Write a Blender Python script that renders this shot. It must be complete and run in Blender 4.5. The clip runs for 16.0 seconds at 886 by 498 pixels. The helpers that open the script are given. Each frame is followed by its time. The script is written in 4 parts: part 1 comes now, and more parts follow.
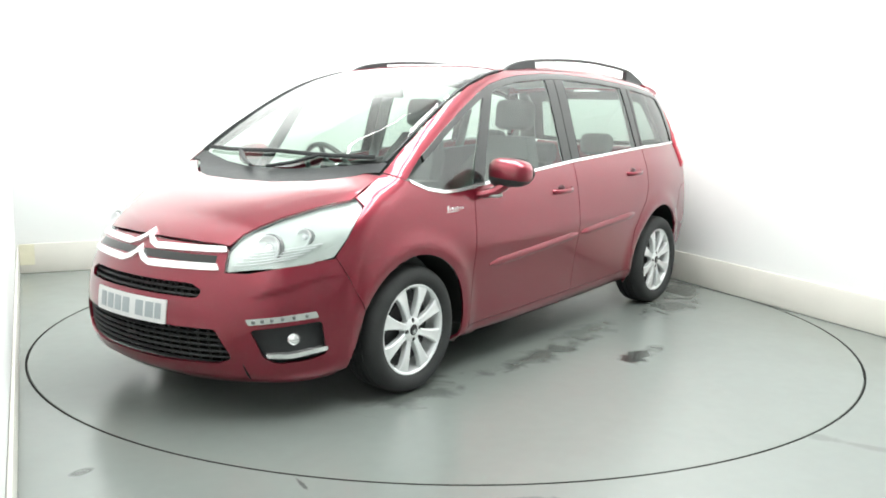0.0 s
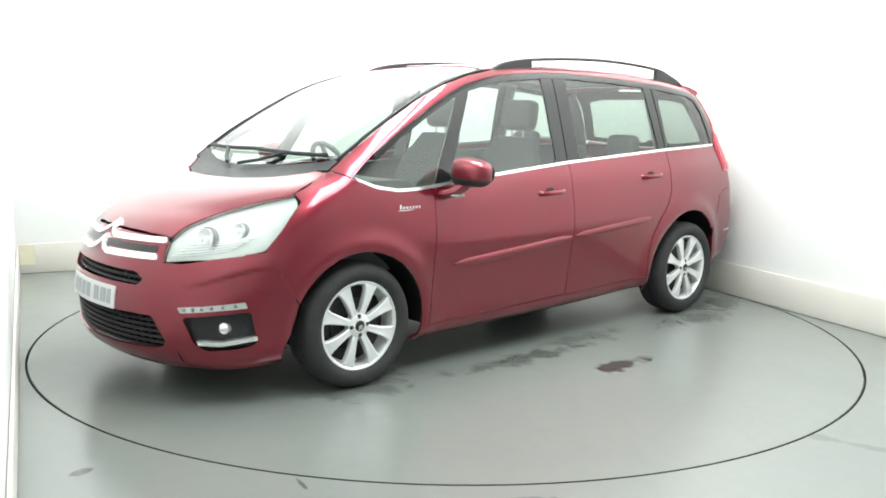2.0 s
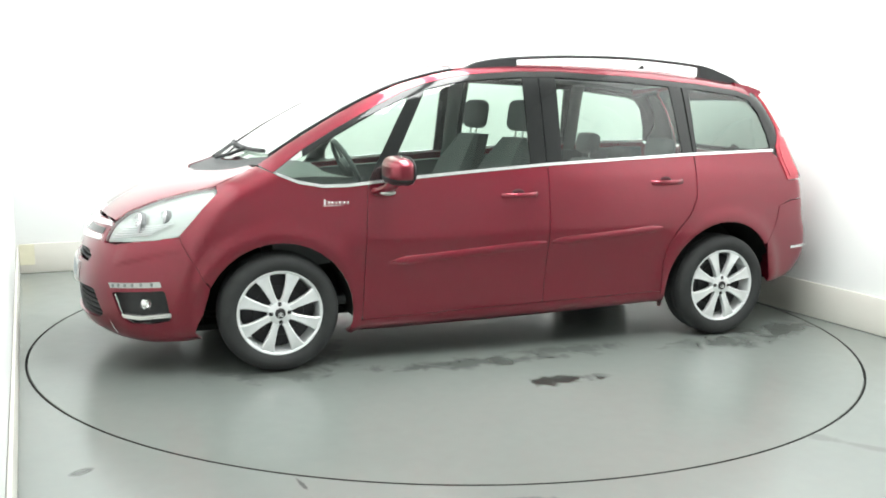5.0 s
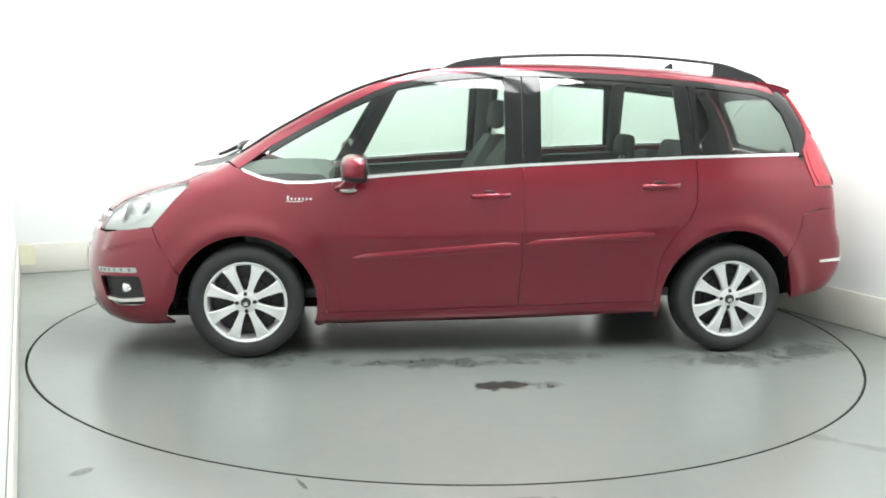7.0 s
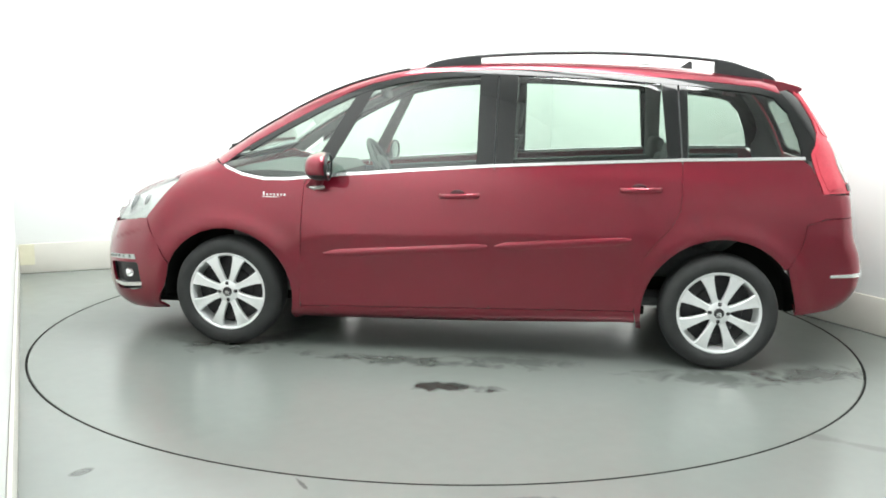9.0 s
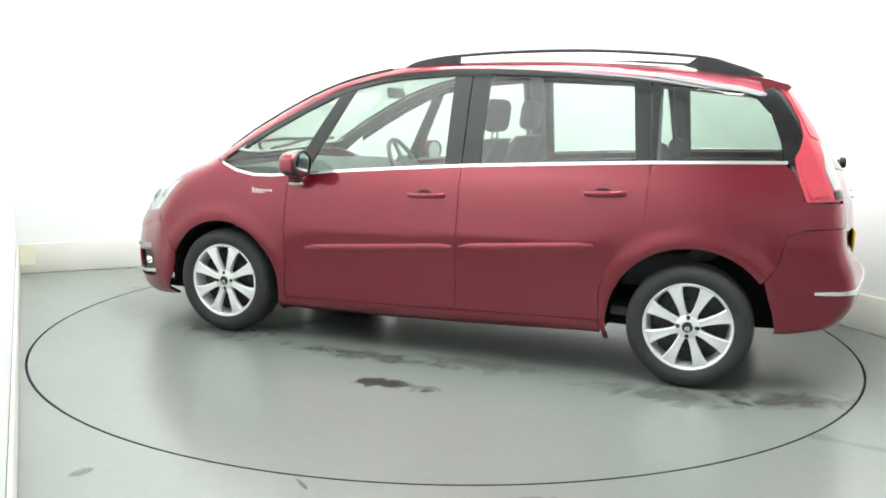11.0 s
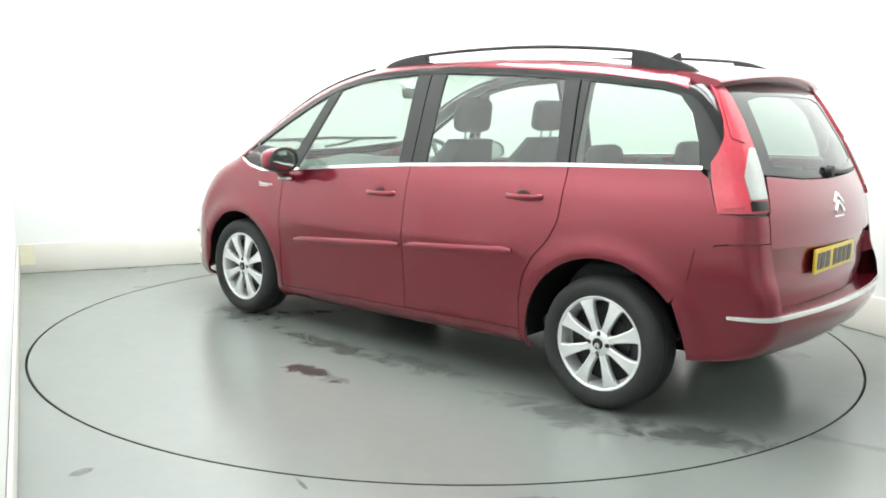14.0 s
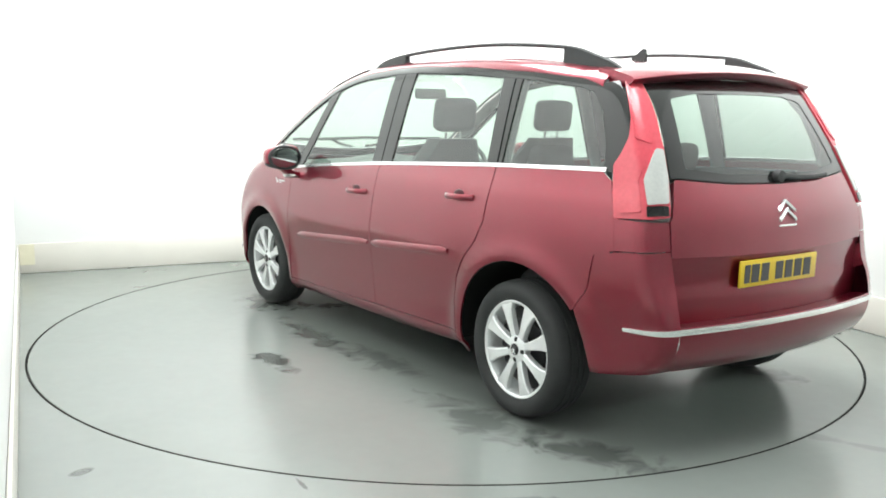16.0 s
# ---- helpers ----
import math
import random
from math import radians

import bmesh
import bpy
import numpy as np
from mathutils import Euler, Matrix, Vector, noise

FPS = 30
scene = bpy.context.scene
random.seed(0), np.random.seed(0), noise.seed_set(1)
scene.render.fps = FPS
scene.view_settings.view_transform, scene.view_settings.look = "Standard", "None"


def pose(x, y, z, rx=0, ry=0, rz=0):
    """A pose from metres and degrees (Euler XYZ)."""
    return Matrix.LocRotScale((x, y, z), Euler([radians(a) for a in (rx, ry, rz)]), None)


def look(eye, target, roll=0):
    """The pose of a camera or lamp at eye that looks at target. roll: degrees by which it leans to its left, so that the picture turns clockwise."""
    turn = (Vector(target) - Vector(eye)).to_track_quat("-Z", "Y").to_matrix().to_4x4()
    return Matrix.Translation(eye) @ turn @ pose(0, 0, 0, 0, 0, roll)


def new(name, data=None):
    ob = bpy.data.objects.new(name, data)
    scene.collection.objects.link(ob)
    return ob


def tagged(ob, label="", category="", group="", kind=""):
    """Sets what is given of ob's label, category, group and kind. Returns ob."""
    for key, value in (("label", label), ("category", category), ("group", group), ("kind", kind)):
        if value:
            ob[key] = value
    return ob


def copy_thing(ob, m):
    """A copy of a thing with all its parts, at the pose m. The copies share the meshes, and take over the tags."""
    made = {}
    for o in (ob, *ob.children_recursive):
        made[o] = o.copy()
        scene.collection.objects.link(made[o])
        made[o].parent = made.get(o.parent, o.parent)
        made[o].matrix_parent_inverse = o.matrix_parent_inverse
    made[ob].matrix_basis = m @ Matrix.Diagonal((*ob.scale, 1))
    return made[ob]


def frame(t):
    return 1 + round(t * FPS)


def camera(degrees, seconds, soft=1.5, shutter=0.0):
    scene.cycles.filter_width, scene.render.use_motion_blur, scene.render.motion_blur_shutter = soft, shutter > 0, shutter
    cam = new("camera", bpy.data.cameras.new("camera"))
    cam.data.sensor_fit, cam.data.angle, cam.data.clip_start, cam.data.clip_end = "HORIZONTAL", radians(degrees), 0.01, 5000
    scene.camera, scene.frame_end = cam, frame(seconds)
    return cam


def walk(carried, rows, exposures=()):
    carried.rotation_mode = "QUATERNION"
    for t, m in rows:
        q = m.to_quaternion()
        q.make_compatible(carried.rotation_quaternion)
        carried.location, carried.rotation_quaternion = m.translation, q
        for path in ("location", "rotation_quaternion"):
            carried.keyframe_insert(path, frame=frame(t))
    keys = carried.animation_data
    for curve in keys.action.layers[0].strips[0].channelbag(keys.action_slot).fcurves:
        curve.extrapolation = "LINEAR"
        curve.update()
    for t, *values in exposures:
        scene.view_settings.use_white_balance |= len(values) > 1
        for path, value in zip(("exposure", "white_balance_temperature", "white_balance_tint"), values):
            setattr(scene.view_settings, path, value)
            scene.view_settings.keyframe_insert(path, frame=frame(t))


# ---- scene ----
cam = camera(52.92, 16.0, soft=1.8)
EYE = (0.0, -5.549, 1.387)
AIM = (-0.0269, 0.3741, 0.4309)
walk(cam, [(0, look(EYE, AIM, 0.99)), (16, look(EYE, AIM, 0.99))])

# the turntable's angle in degrees at times in seconds: it starts gently, then turns evenly
TURN = [(0, 52.42), (0.5, 50.75), (1.0, 48.0), (1.5, 44.65), (2.0, 41.1)] + [(k, 41.1 - 6.864 * (k - 2)) for k in range(3, 17)]


def turned(deg):
    return pose(0, 0, 0, 0, 0, 180 + deg)


# ---- light ----
ROOM = 25.4  # the studio's walls stand turned by this many degrees
room = pose(0, 0, 0, 0, 0, ROOM)
world = bpy.data.worlds.new("studio_world")
scene.world = world
world.use_nodes = True
world.node_tree.nodes["Background"].inputs[0].default_value = (0.9, 0.95, 1.0, 1)
world.node_tree.nodes["Background"].inputs[1].default_value = 0.3
scene.view_settings.exposure = 0.0
CEILING = 4.4
LAMP_WIDE = 1.0
# long floodlights, added unseen under the ceiling's middle, turned out to the walls: place, length, turn about x, y and
# z, power
LAMPS = [(-0.40, -1.2, 4.2, (0, 50, 0), 220), (0.40, -1.2, 4.2, (0, -50, 0), 260), (0.0, 1.38, 3.2, (50, 0, 0), 150)]


def lamp_pose(lx, ly, turn):
    return room @ pose(lx, ly, CEILING - 0.50, *turn)


for lx, ly, long, turn, power in LAMPS:
    lamp = bpy.data.lights.new("floodlight", "AREA")
    lamp.shape, lamp.energy = "RECTANGLE", power
    lamp.size, lamp.size_y = (LAMP_WIDE, long) if turn[1] else (long, LAMP_WIDE)
    lamp.color = (0.985, 1.0, 0.985)
    new("floodlight", lamp).matrix_world = lamp_pose(lx, ly, turn)


# ---- materials ----
def material(name, colour, rough=0.5, metal=0.0, coat=0.0, noise_scale=0.0, amount=0.0, bump=0.0, bump_scale=200.0, fleck=0.0):
    m = bpy.data.materials.new(name)
    m.use_nodes = True
    nt = m.node_tree
    b = nt.nodes["Principled BSDF"]
    b.inputs["Base Color"].default_value = (*colour, 1)
    b.inputs["Roughness"].default_value = rough
    b.inputs["Metallic"].default_value = metal
    b.inputs["Coat Weight"].default_value = coat
    b.inputs["Specular IOR Level"].default_value = 0.25 if max(colour) < 0.06 else 0.5
    b.inputs["Coat Roughness"].default_value = 0.03
    co = nt.nodes.new("ShaderNodeTexCoord")
    if noise_scale:
        n = nt.nodes.new("ShaderNodeTexNoise")
        n.inputs["Scale"].default_value = noise_scale
        n.inputs["Detail"].default_value = 6
        nt.links.new(co.outputs["Object"], n.inputs["Vector"])
        mix = nt.nodes.new("ShaderNodeMix")
        mix.data_type = "RGBA"
        mix.inputs[6].default_value = (*[c * (1 - amount) for c in colour], 1)
        mix.inputs[7].default_value = (*[min(1, c * (1 + amount)) for c in colour], 1)
        nt.links.new(n.outputs["Fac"], mix.inputs[0])
        nt.links.new(mix.outputs[2], b.inputs["Base Color"])
        rr = nt.nodes.new("ShaderNodeMapRange")
        rr.inputs[3].default_value, rr.inputs[4].default_value = rough * 0.8, min(1, rough * 1.2)
        nt.links.new(n.outputs["Fac"], rr.inputs[0])
        nt.links.new(rr.outputs[0], b.inputs["Roughness"])
    if bump:
        n2 = nt.nodes.new("ShaderNodeTexNoise")
        n2.inputs["Scale"].default_value = bump_scale
        n2.inputs["Detail"].default_value = 3
        nt.links.new(co.outputs["Object"], n2.inputs["Vector"])
        bp = nt.nodes.new("ShaderNodeBump")
        bp.inputs["Strength"].default_value = bump
        bp.inputs["Distance"].default_value = 0.003
        nt.links.new(n2.outputs["Fac"], bp.inputs["Height"])
        nt.links.new(bp.outputs["Normal"], b.inputs["Normal"])
    return m


def glass_material(name, tint, rough=0.0, base=0.075):
    """A thin pane: light passes straight through, tinted, and the surface mirrors by Fresnel."""
    m = bpy.data.materials.new(name)
    m.use_nodes = True
    nt = m.node_tree
    nt.nodes.remove(nt.nodes["Principled BSDF"])
    tr = nt.nodes.new("ShaderNodeBsdfTransparent")
    tr.inputs[0].default_value = (*tint, 1)
    gl = nt.nodes.new("ShaderNodeBsdfGlossy")
    gl.inputs["Roughness"].default_value = rough
    gl.inputs["Color"].default_value = (1, 1, 1, 1)
    # mirror share of a pane's two surfaces, the same from both sides
    lw = nt.nodes.new("ShaderNodeLayerWeight")
    lw.inputs["Blend"].default_value = 0.5
    pw = nt.nodes.new("ShaderNodeMath")
    pw.operation = "POWER"
    pw.inputs[1].default_value = 4.6
    nt.links.new(lw.outputs["Facing"], pw.inputs[0])
    fr = nt.nodes.new("ShaderNodeMapRange")
    fr.inputs[3].default_value, fr.inputs[4].default_value = base, 1.0
    nt.links.new(pw.outputs[0], fr.inputs[0])
    mix = nt.nodes.new("ShaderNodeMixShader")
    nt.links.new(fr.outputs[0], mix.inputs[0])
    nt.links.new(tr.outputs[0], mix.inputs[1])
    nt.links.new(gl.outputs[0], mix.inputs[2])
    nt.links.new(mix.outputs[0], nt.nodes["Material Output"].inputs[0])
    return m


def paint_material():
    m = material("red_metallic_paint", (0.30, 0.017, 0.043), 0.30, 0.7, 1.0)
    nt = m.node_tree
    b = nt.nodes["Principled BSDF"]
    b.inputs["Coat IOR"].default_value = 1.52
    co = nt.nodes.new("ShaderNodeTexCoord")
    v = nt.nodes.new("ShaderNodeTexVoronoi")
    v.inputs["Scale"].default_value = 900
    nt.links.new(co.outputs["Object"], v.inputs["Vector"])
    mix = nt.nodes.new("ShaderNodeMix")
    mix.data_type = "RGBA"
    mix.inputs[6].default_value = (0.185, 0.0066, 0.020, 1)
    mix.inputs[7].default_value = (0.240, 0.0100, 0.030, 1)
    nt.links.new(v.outputs["Color"], mix.inputs[0])
    nt.links.new(mix.outputs[2], b.inputs["Base Color"])
    # faint orange peel in the lacquer and a little dust
    n = nt.nodes.new("ShaderNodeTexNoise")
    n.inputs["Scale"].default_value = 4
    n.inputs["Detail"].default_value = 5
    nt.links.new(co.outputs["Object"], n.inputs["Vector"])
    r = nt.nodes.new("ShaderNodeMapRange")
    r.inputs[3].default_value, r.inputs[4].default_value = 0.012, 0.035
    nt.links.new(n.outputs["Fac"], r.inputs[0])
    nt.links.new(r.outputs[0], b.inputs["Coat Roughness"])
    return m


RED = paint_material()
BLACK = material("black_plastic", (0.030, 0.032, 0.033), 0.45, 0, 0, 30, 0.3, 0.15, 400)
GLOSS_BLACK = material("gloss_black_trim", (0.012, 0.013, 0.013), 0.12, 0, 0.5)
CHROME = material("chrome", (0.88, 0.89, 0.89), 0.16, 0.8)
SILVER = material("brushed_silver", (0.80, 0.81, 0.82), 0.32, 0.7, 0.2, 60, 0.06)
ALLOY = material("alloy_silver_paint", (0.80, 0.82, 0.82), 0.34, 0.45, 0.4, 25, 0.08)
DARK_METAL = material("dark_brake_metal", (0.05, 0.05, 0.052), 0.5, 0.6, 0, 20, 0.3)
# body red darkened to the shade inside the handle recesses
SHADE_RED = material("shaded_red_recess", (0.045, 0.005, 0.010), 0.4)
RUBBER = material("tyre_rubber", (0.036, 0.038, 0.038), 0.7, 0, 0, 12, 0.35, 0.3, 150)
FABRIC = material("dark_grey_seat_fabric", (0.10, 0.11, 0.11), 0.9, 0, 0, 40, 0.35, 0.4, 600)
DASH = material("dark_grey_dashboard_plastic", (0.085, 0.093, 0.093), 0.6, 0, 0, 15, 0.2, 0.25, 500)
LINING = material("pale_grey_roof_lining", (0.55, 0.57, 0.55), 0.9, 0, 0, 30, 0.1)
TAPE = material("faded_yellow_tape", (0.63, 0.615, 0.47), 0.6, 0, 0, 14, 0.12)
TRIM = material("grey_pillar_trim", (0.17, 0.18, 0.18), 0.7, 0, 0, 20, 0.2)
GLASS = glass_material("green_tinted_glass", (0.70, 0.79, 0.73))
WINDSCREEN = glass_material("green_tinted_windscreen", (0.62, 0.71, 0.65))
PRIVACY = glass_material("dark_tinted_glass", (0.57, 0.65, 0.60))
REAR_GLASS = glass_material("smoked_rear_glass", (0.42, 0.49, 0.455))
CLEAR = glass_material("clear_lamp_lens", (0.93, 0.95, 0.95))
RED_LENS = material("red_lamp_lens", (0.52, 0.060, 0.085), 0.22, 0, 0.25, 60, 0.15)
WHITE_LENS = material("white_lamp_lens", (0.46, 0.48, 0.46), 0.2, 0.2, 0.3, 80, 0.12)
REFLECTOR = material("lamp_reflector", (0.50, 0.55, 0.52), 0.3, 0.3, 0.3, 30, 0.12)
PLATE_WHITE = material("white_number_plate", (0.72, 0.73, 0.72), 0.35, 0, 0.3, 50, 0.05)
PLATE_YELLOW = material("yellow_number_plate", (0.78, 0.55, 0.03), 0.35, 0, 0.3, 50, 0.05)
PLATE_INK = material("dark_plate_bars", (0.06, 0.06, 0.065), 0.4)
# the dark plate ink again, with glare put into its colour
GLARE_INK = material("glare_grey_plate_bars", (0.36, 0.40, 0.42), 0.4)
WALL_WHITE = material("matt_white_wall_paint", (0.86, 0.88, 0.87), 0.75, 0, 0, 1.3, 0.035, 0.1, 60)
SKIRT = material("cream_skirting_paint", (0.62, 0.61, 0.56), 0.5, 0, 0, 3.0, 0.08, 0.1, 60)
# grey picked for the tone that the car's side mirrors
UNSEEN_WALL = material("unseen_wall_grey", (0.60, 0.61, 0.61), 0.8, 0, 0, 1.5, 0.1, 0.1, 60)
CEILING_PAINT = material("white_ceiling_paint", (0.76, 0.78, 0.77), 0.8, 0, 0, 1.5, 0.1, 0.1, 60)
DARK = material("dark_pit", (0.015, 0.016, 0.015), 1.0)
DARK.node_tree.nodes["Principled BSDF"].inputs["Specular IOR Level"].default_value = 0.05
MIRROR = material("mirror_glass", (0.42, 0.44, 0.44), 0.03, 1.0)


def floor_material(name, stains):
    """Grey-green painted concrete, glossy, with faint patches; stains: (x, y, half-length, half-width, degrees, strength)."""
    m = bpy.data.materials.new(name)
    m.use_nodes = True
    nt = m.node_tree
    b = nt.nodes["Principled BSDF"]
    co = nt.nodes.new("ShaderNodeTexCoord")

    def noise_tex(scale, detail=6, distortion=0.0):
        n = nt.nodes.new("ShaderNodeTexNoise")
        n.inputs["Scale"].default_value, n.inputs["Detail"].default_value, n.inputs["Distortion"].default_value = scale, detail, distortion
        nt.links.new(co.outputs["Object"], n.inputs["Vector"])
        return n

    b.inputs["Specular IOR Level"].default_value = 0.75
    big, fine, ragged = noise_tex(0.9, 5, 0.6), noise_tex(14, 6), noise_tex(6.5, 9, 0.9)
    mix = nt.nodes.new("ShaderNodeMix")
    mix.data_type = "RGBA"
    mix.inputs[6].default_value = (0.165, 0.187, 0.173, 1)
    mix.inputs[7].default_value = (0.204, 0.224, 0.209, 1)
    nt.links.new(big.outputs["Fac"], mix.inputs[0])
    mix2 = nt.nodes.new("ShaderNodeMix")
    mix2.data_type, mix2.blend_type = "RGBA", "MULTIPLY"
    mix2.inputs[0].default_value = 0.07
    nt.links.new(mix.outputs[2], mix2.inputs[6])
    nt.links.new(fine.outputs["Fac"], mix2.inputs[7])
    colour = mix2.outputs[2]
    for sx, sy, ha, hb, deg, strength in stains:
        mp = nt.nodes.new("ShaderNodeMapping")
        mp.vector_type = "TEXTURE"
        mp.inputs["Location"].default_value = (sx, sy, 0)
        mp.inputs["Rotation"].default_value = (0, 0, radians(deg))
        mp.inputs["Scale"].default_value = (ha, hb, 1)
        nt.links.new(co.outputs["Object"], mp.inputs["Vector"])
        ln = nt.nodes.new("ShaderNodeVectorMath")
        ln.operation = "LENGTH"
        nt.links.new(mp.outputs[0], ln.inputs[0])
        ad = nt.nodes.new("ShaderNodeMath")
        ad.operation = "MULTIPLY_ADD"
        ad.inputs[1].default_value = 2.7
        nt.links.new(ragged.outputs["Fac"], ad.inputs[0])
        nt.links.new(ln.outputs["Value"], ad.inputs[2])
        rg = nt.nodes.new("ShaderNodeMapRange")
        rg.inputs[1].default_value, rg.inputs[2].default_value = 1.75, 2.35
        rg.inputs[3].default_value, rg.inputs[4].default_value = strength, 0.0
        nt.links.new(ad.outputs[0], rg.inputs[0])
        sm = nt.nodes.new("ShaderNodeMix")
        sm.data_type = "RGBA"
        sm.inputs[7].default_value = (0.018, 0.021, 0.019, 1)
        nt.links.new(rg.outputs[0], sm.inputs[0])
        nt.links.new(colour, sm.inputs[6])
        colour = sm.outputs[2]
    nt.links.new(colour, b.inputs["Base Color"])
    rr = nt.nodes.new("ShaderNodeMapRange")
    rr.inputs[1].default_value, rr.inputs[2].default_value = 0.3, 0.7
    rr.inputs[3].default_value, rr.inputs[4].default_value = 0.20, 0.26
    nt.links.new(ragged.outputs["Fac"], rr.inputs[0])
    nt.links.new(rr.outputs[0], b.inputs["Roughness"])
    bp = nt.nodes.new("ShaderNodeBump")
    bp.inputs["Strength"].default_value, bp.inputs["Distance"].default_value = 0.04, 0.001
    nt.links.new(fine.outputs["Fac"], bp.inputs["Height"])
    nt.links.new(bp.outputs["Normal"], b.inputs["Normal"])
    return m


# ---- the car body as one smooth form: side view profile, plan and tumblehome ----
def smooth_curve(pts, x):
    """Cubic through the points (first column rising), flat beyond the ends."""
    p = np.array(pts, float)
    px_, py_ = p[:, 0], p[:, 1]
    d = np.diff(py_) / np.diff(px_)
    m = np.concatenate([[d[0]], (d[1:] + d[:-1]) / 2, [d[-1]]])
    x = np.clip(x, px_[0], px_[-1])
    i = np.clip(np.searchsorted(px_, x) - 1, 0, len(px_) - 2)
    h = px_[i + 1] - px_[i]
    t = (x - px_[i]) / h
    return ((2 * t**3 - 3 * t**2 + 1) * py_[i] + (t**3 - 2 * t**2 + t) * h * m[i]
            + (-2 * t**3 + 3 * t**2) * py_[i + 1] + (t**3 - t**2) * h * m[i + 1])


def closed_spline(pts, steps=24):
    p = np.array(pts, float)
    out = []
    n = len(p)
    for i in range(n):
        a, b, c, d = p[i - 1], p[i], p[(i + 1) % n], p[(i + 2) % n]
        for k in range(steps):
            t = k / steps
            out.append(0.5 * (2 * b + (c - a) * t + (2 * a - 5 * b + 4 * c - d) * t**2 + (3 * b - a - 3 * c + d) * t**3))
    return np.array(out)


PROFILE = closed_spline([
    (1.70, 0.17), (1.98, 0.155), (2.11, 0.185), (2.165, 0.27), (2.18, 0.40), (2.17, 0.52), (2.135, 0.63), (2.075, 0.735),
    (1.96, 0.84), (1.80, 0.925), (1.62, 0.99), (1.46, 1.032), (1.36, 1.068), (1.24, 1.145), (1.08, 1.255), (0.88, 1.372),
    (0.68, 1.470), (0.46, 1.550), (0.2, 1.610), (-0.1, 1.643), (-0.5, 1.654), (-0.9, 1.651), (-1.3, 1.632), (-1.65, 1.594),
    (-1.86, 1.563), (-1.995, 1.495), (-2.14, 1.29), (-2.235, 1.11), (-2.297, 0.96), (-2.32, 0.82), (-2.338, 0.72), (-2.372, 0.63),
    (-2.388, 0.52), (-2.365, 0.425), (-2.28, 0.335), (-2.12, 0.285), (-1.6, 0.23), (-0.8, 0.20), (0.2, 0.18), (1.0, 0.17)])
PLAN = [(-2.5, 0.715), (-2.25, 0.785), (-2.0, 0.835), (-1.6, 0.885), (-1.1, 0.902), (-0.3, 0.908), (0.6, 0.905), (1.2, 0.89), (1.6, 0.872),
        (1.9, 0.84), (2.25, 0.78)]
SECTION = [(0.1, 0.046), (0.3, 0.030), (0.5, 0.016), (0.64, 0.0), (0.76, -0.0145), (0.9, -0.034), (1.0, -0.056), (1.08, -0.084),
           (1.2, -0.120), (1.35, -0.165), (1.5, -0.214), (1.62, -0.265), (1.8, -0.37)]


def body_field(x, y, z):
    """Below zero inside the car's body, above zero outside."""
    x, y, z = np.broadcast_arrays(np.asarray(x, float), np.abs(np.asarray(y, float)), np.asarray(z, float))
    # plan curvature of nose, windscreen and tail, and the crown of the roof
    s = np.clip(x / 0.9, -1, 1)
    w = np.clip((x - 1.2) / 0.6, 0, 1)
    w = w * w * (3 - 2 * w)
    xs = x + np.where(s > 0, 0.13, 0.16) * s * y**2 + w * (0.25 * y**2 + 0.5 * y**5)
    zs = z + 0.055 * y**2 * np.clip((z - 0.9) / 0.5, 0, 1)
    shape = xs.shape
    q = np.stack([xs.ravel(), zs.ravel()], -1)
    dist = np.empty(len(q))
    n = len(PROFILE)
    coarse = PROFILE[::6]
    near = np.arange(-9, 9)
    for k in range(0, len(q), 4000):
        c = q[k:k + 4000]
        first = ((c[:, None] - coarse)**2).sum(-1).argmin(1) * 6
        i = (first[:, None] + near) % n
        a = PROFILE[i]
        e = PROFILE[(i + 1) % n] - a
        v = c[:, None] - a
        t = np.clip((v * e).sum(-1) / (e**2).sum(-1), 0, 1)
        d = np.sqrt(((v - t[..., None] * e)**2).sum(-1))
        j = d.argmin(1)
        r = np.arange(len(c))
        turn = e[r, j, 0] * v[r, j, 1] - e[r, j, 1] * v[r, j, 0]
        dist[k:k + 4000] = np.where(turn > 0, -d[r, j], d[r, j])
    prof = dist.reshape(shape)
    # shoulders lean in above a crease along the doors, and the flanks lean in below it
    crease = 0.675 + 0.02 * (0.6 - x)
    upper = smooth_curve(SECTION, z)
    lower = smooth_curve(SECTION, crease) - 0.17 * (crease - z) + 0.11 * np.clip(crease - z, 0, None)**2
    soft = 0.004 + 0.05 * np.clip((np.abs(x + 0.2) - 0.75) / 0.5, 0, 1)
    g = np.clip(soft - np.abs(upper - lower), 0, None) / soft
    half = smooth_curve(PLAN, x) + np.minimum(upper, lower) - g * g * soft / 4
    # flared lips round the wheel arches
    for cx, r in ((1.176, 0.42), (-1.558, 0.44)):
        g = np.hypot(x - cx, z - 0.30)
        half = half + 0.016 * np.exp(-((g - r) / 0.055)**2) * (z > 0.2)
    side = y - half
    k = 0.10 + 0.04 * np.clip((x - 1.2) / 0.4, 0, 1) - 0.03 * np.clip((-1.7 - x) / 0.3, 0, 1)
    h = np.clip(k - np.abs(side - prof), 0, None) / k
    # a ledge round the front corners over the daytime lamps
    zc = 0.545 + 0.10 * np.clip((2.03 - x) / 0.31, 0, 1)
    ledge = 0.5 * (1 + np.tanh((z - zc) / 0.007)) * np.clip((y - 0.60) / 0.06, 0, 1) * np.clip((x - 1.62) / 0.10, 0, 1) * np.clip((0.70 - z) / 0.07, 0, 1)
    return np.maximum(side, prof) + h * h * k / 4 - 0.010 * ledge


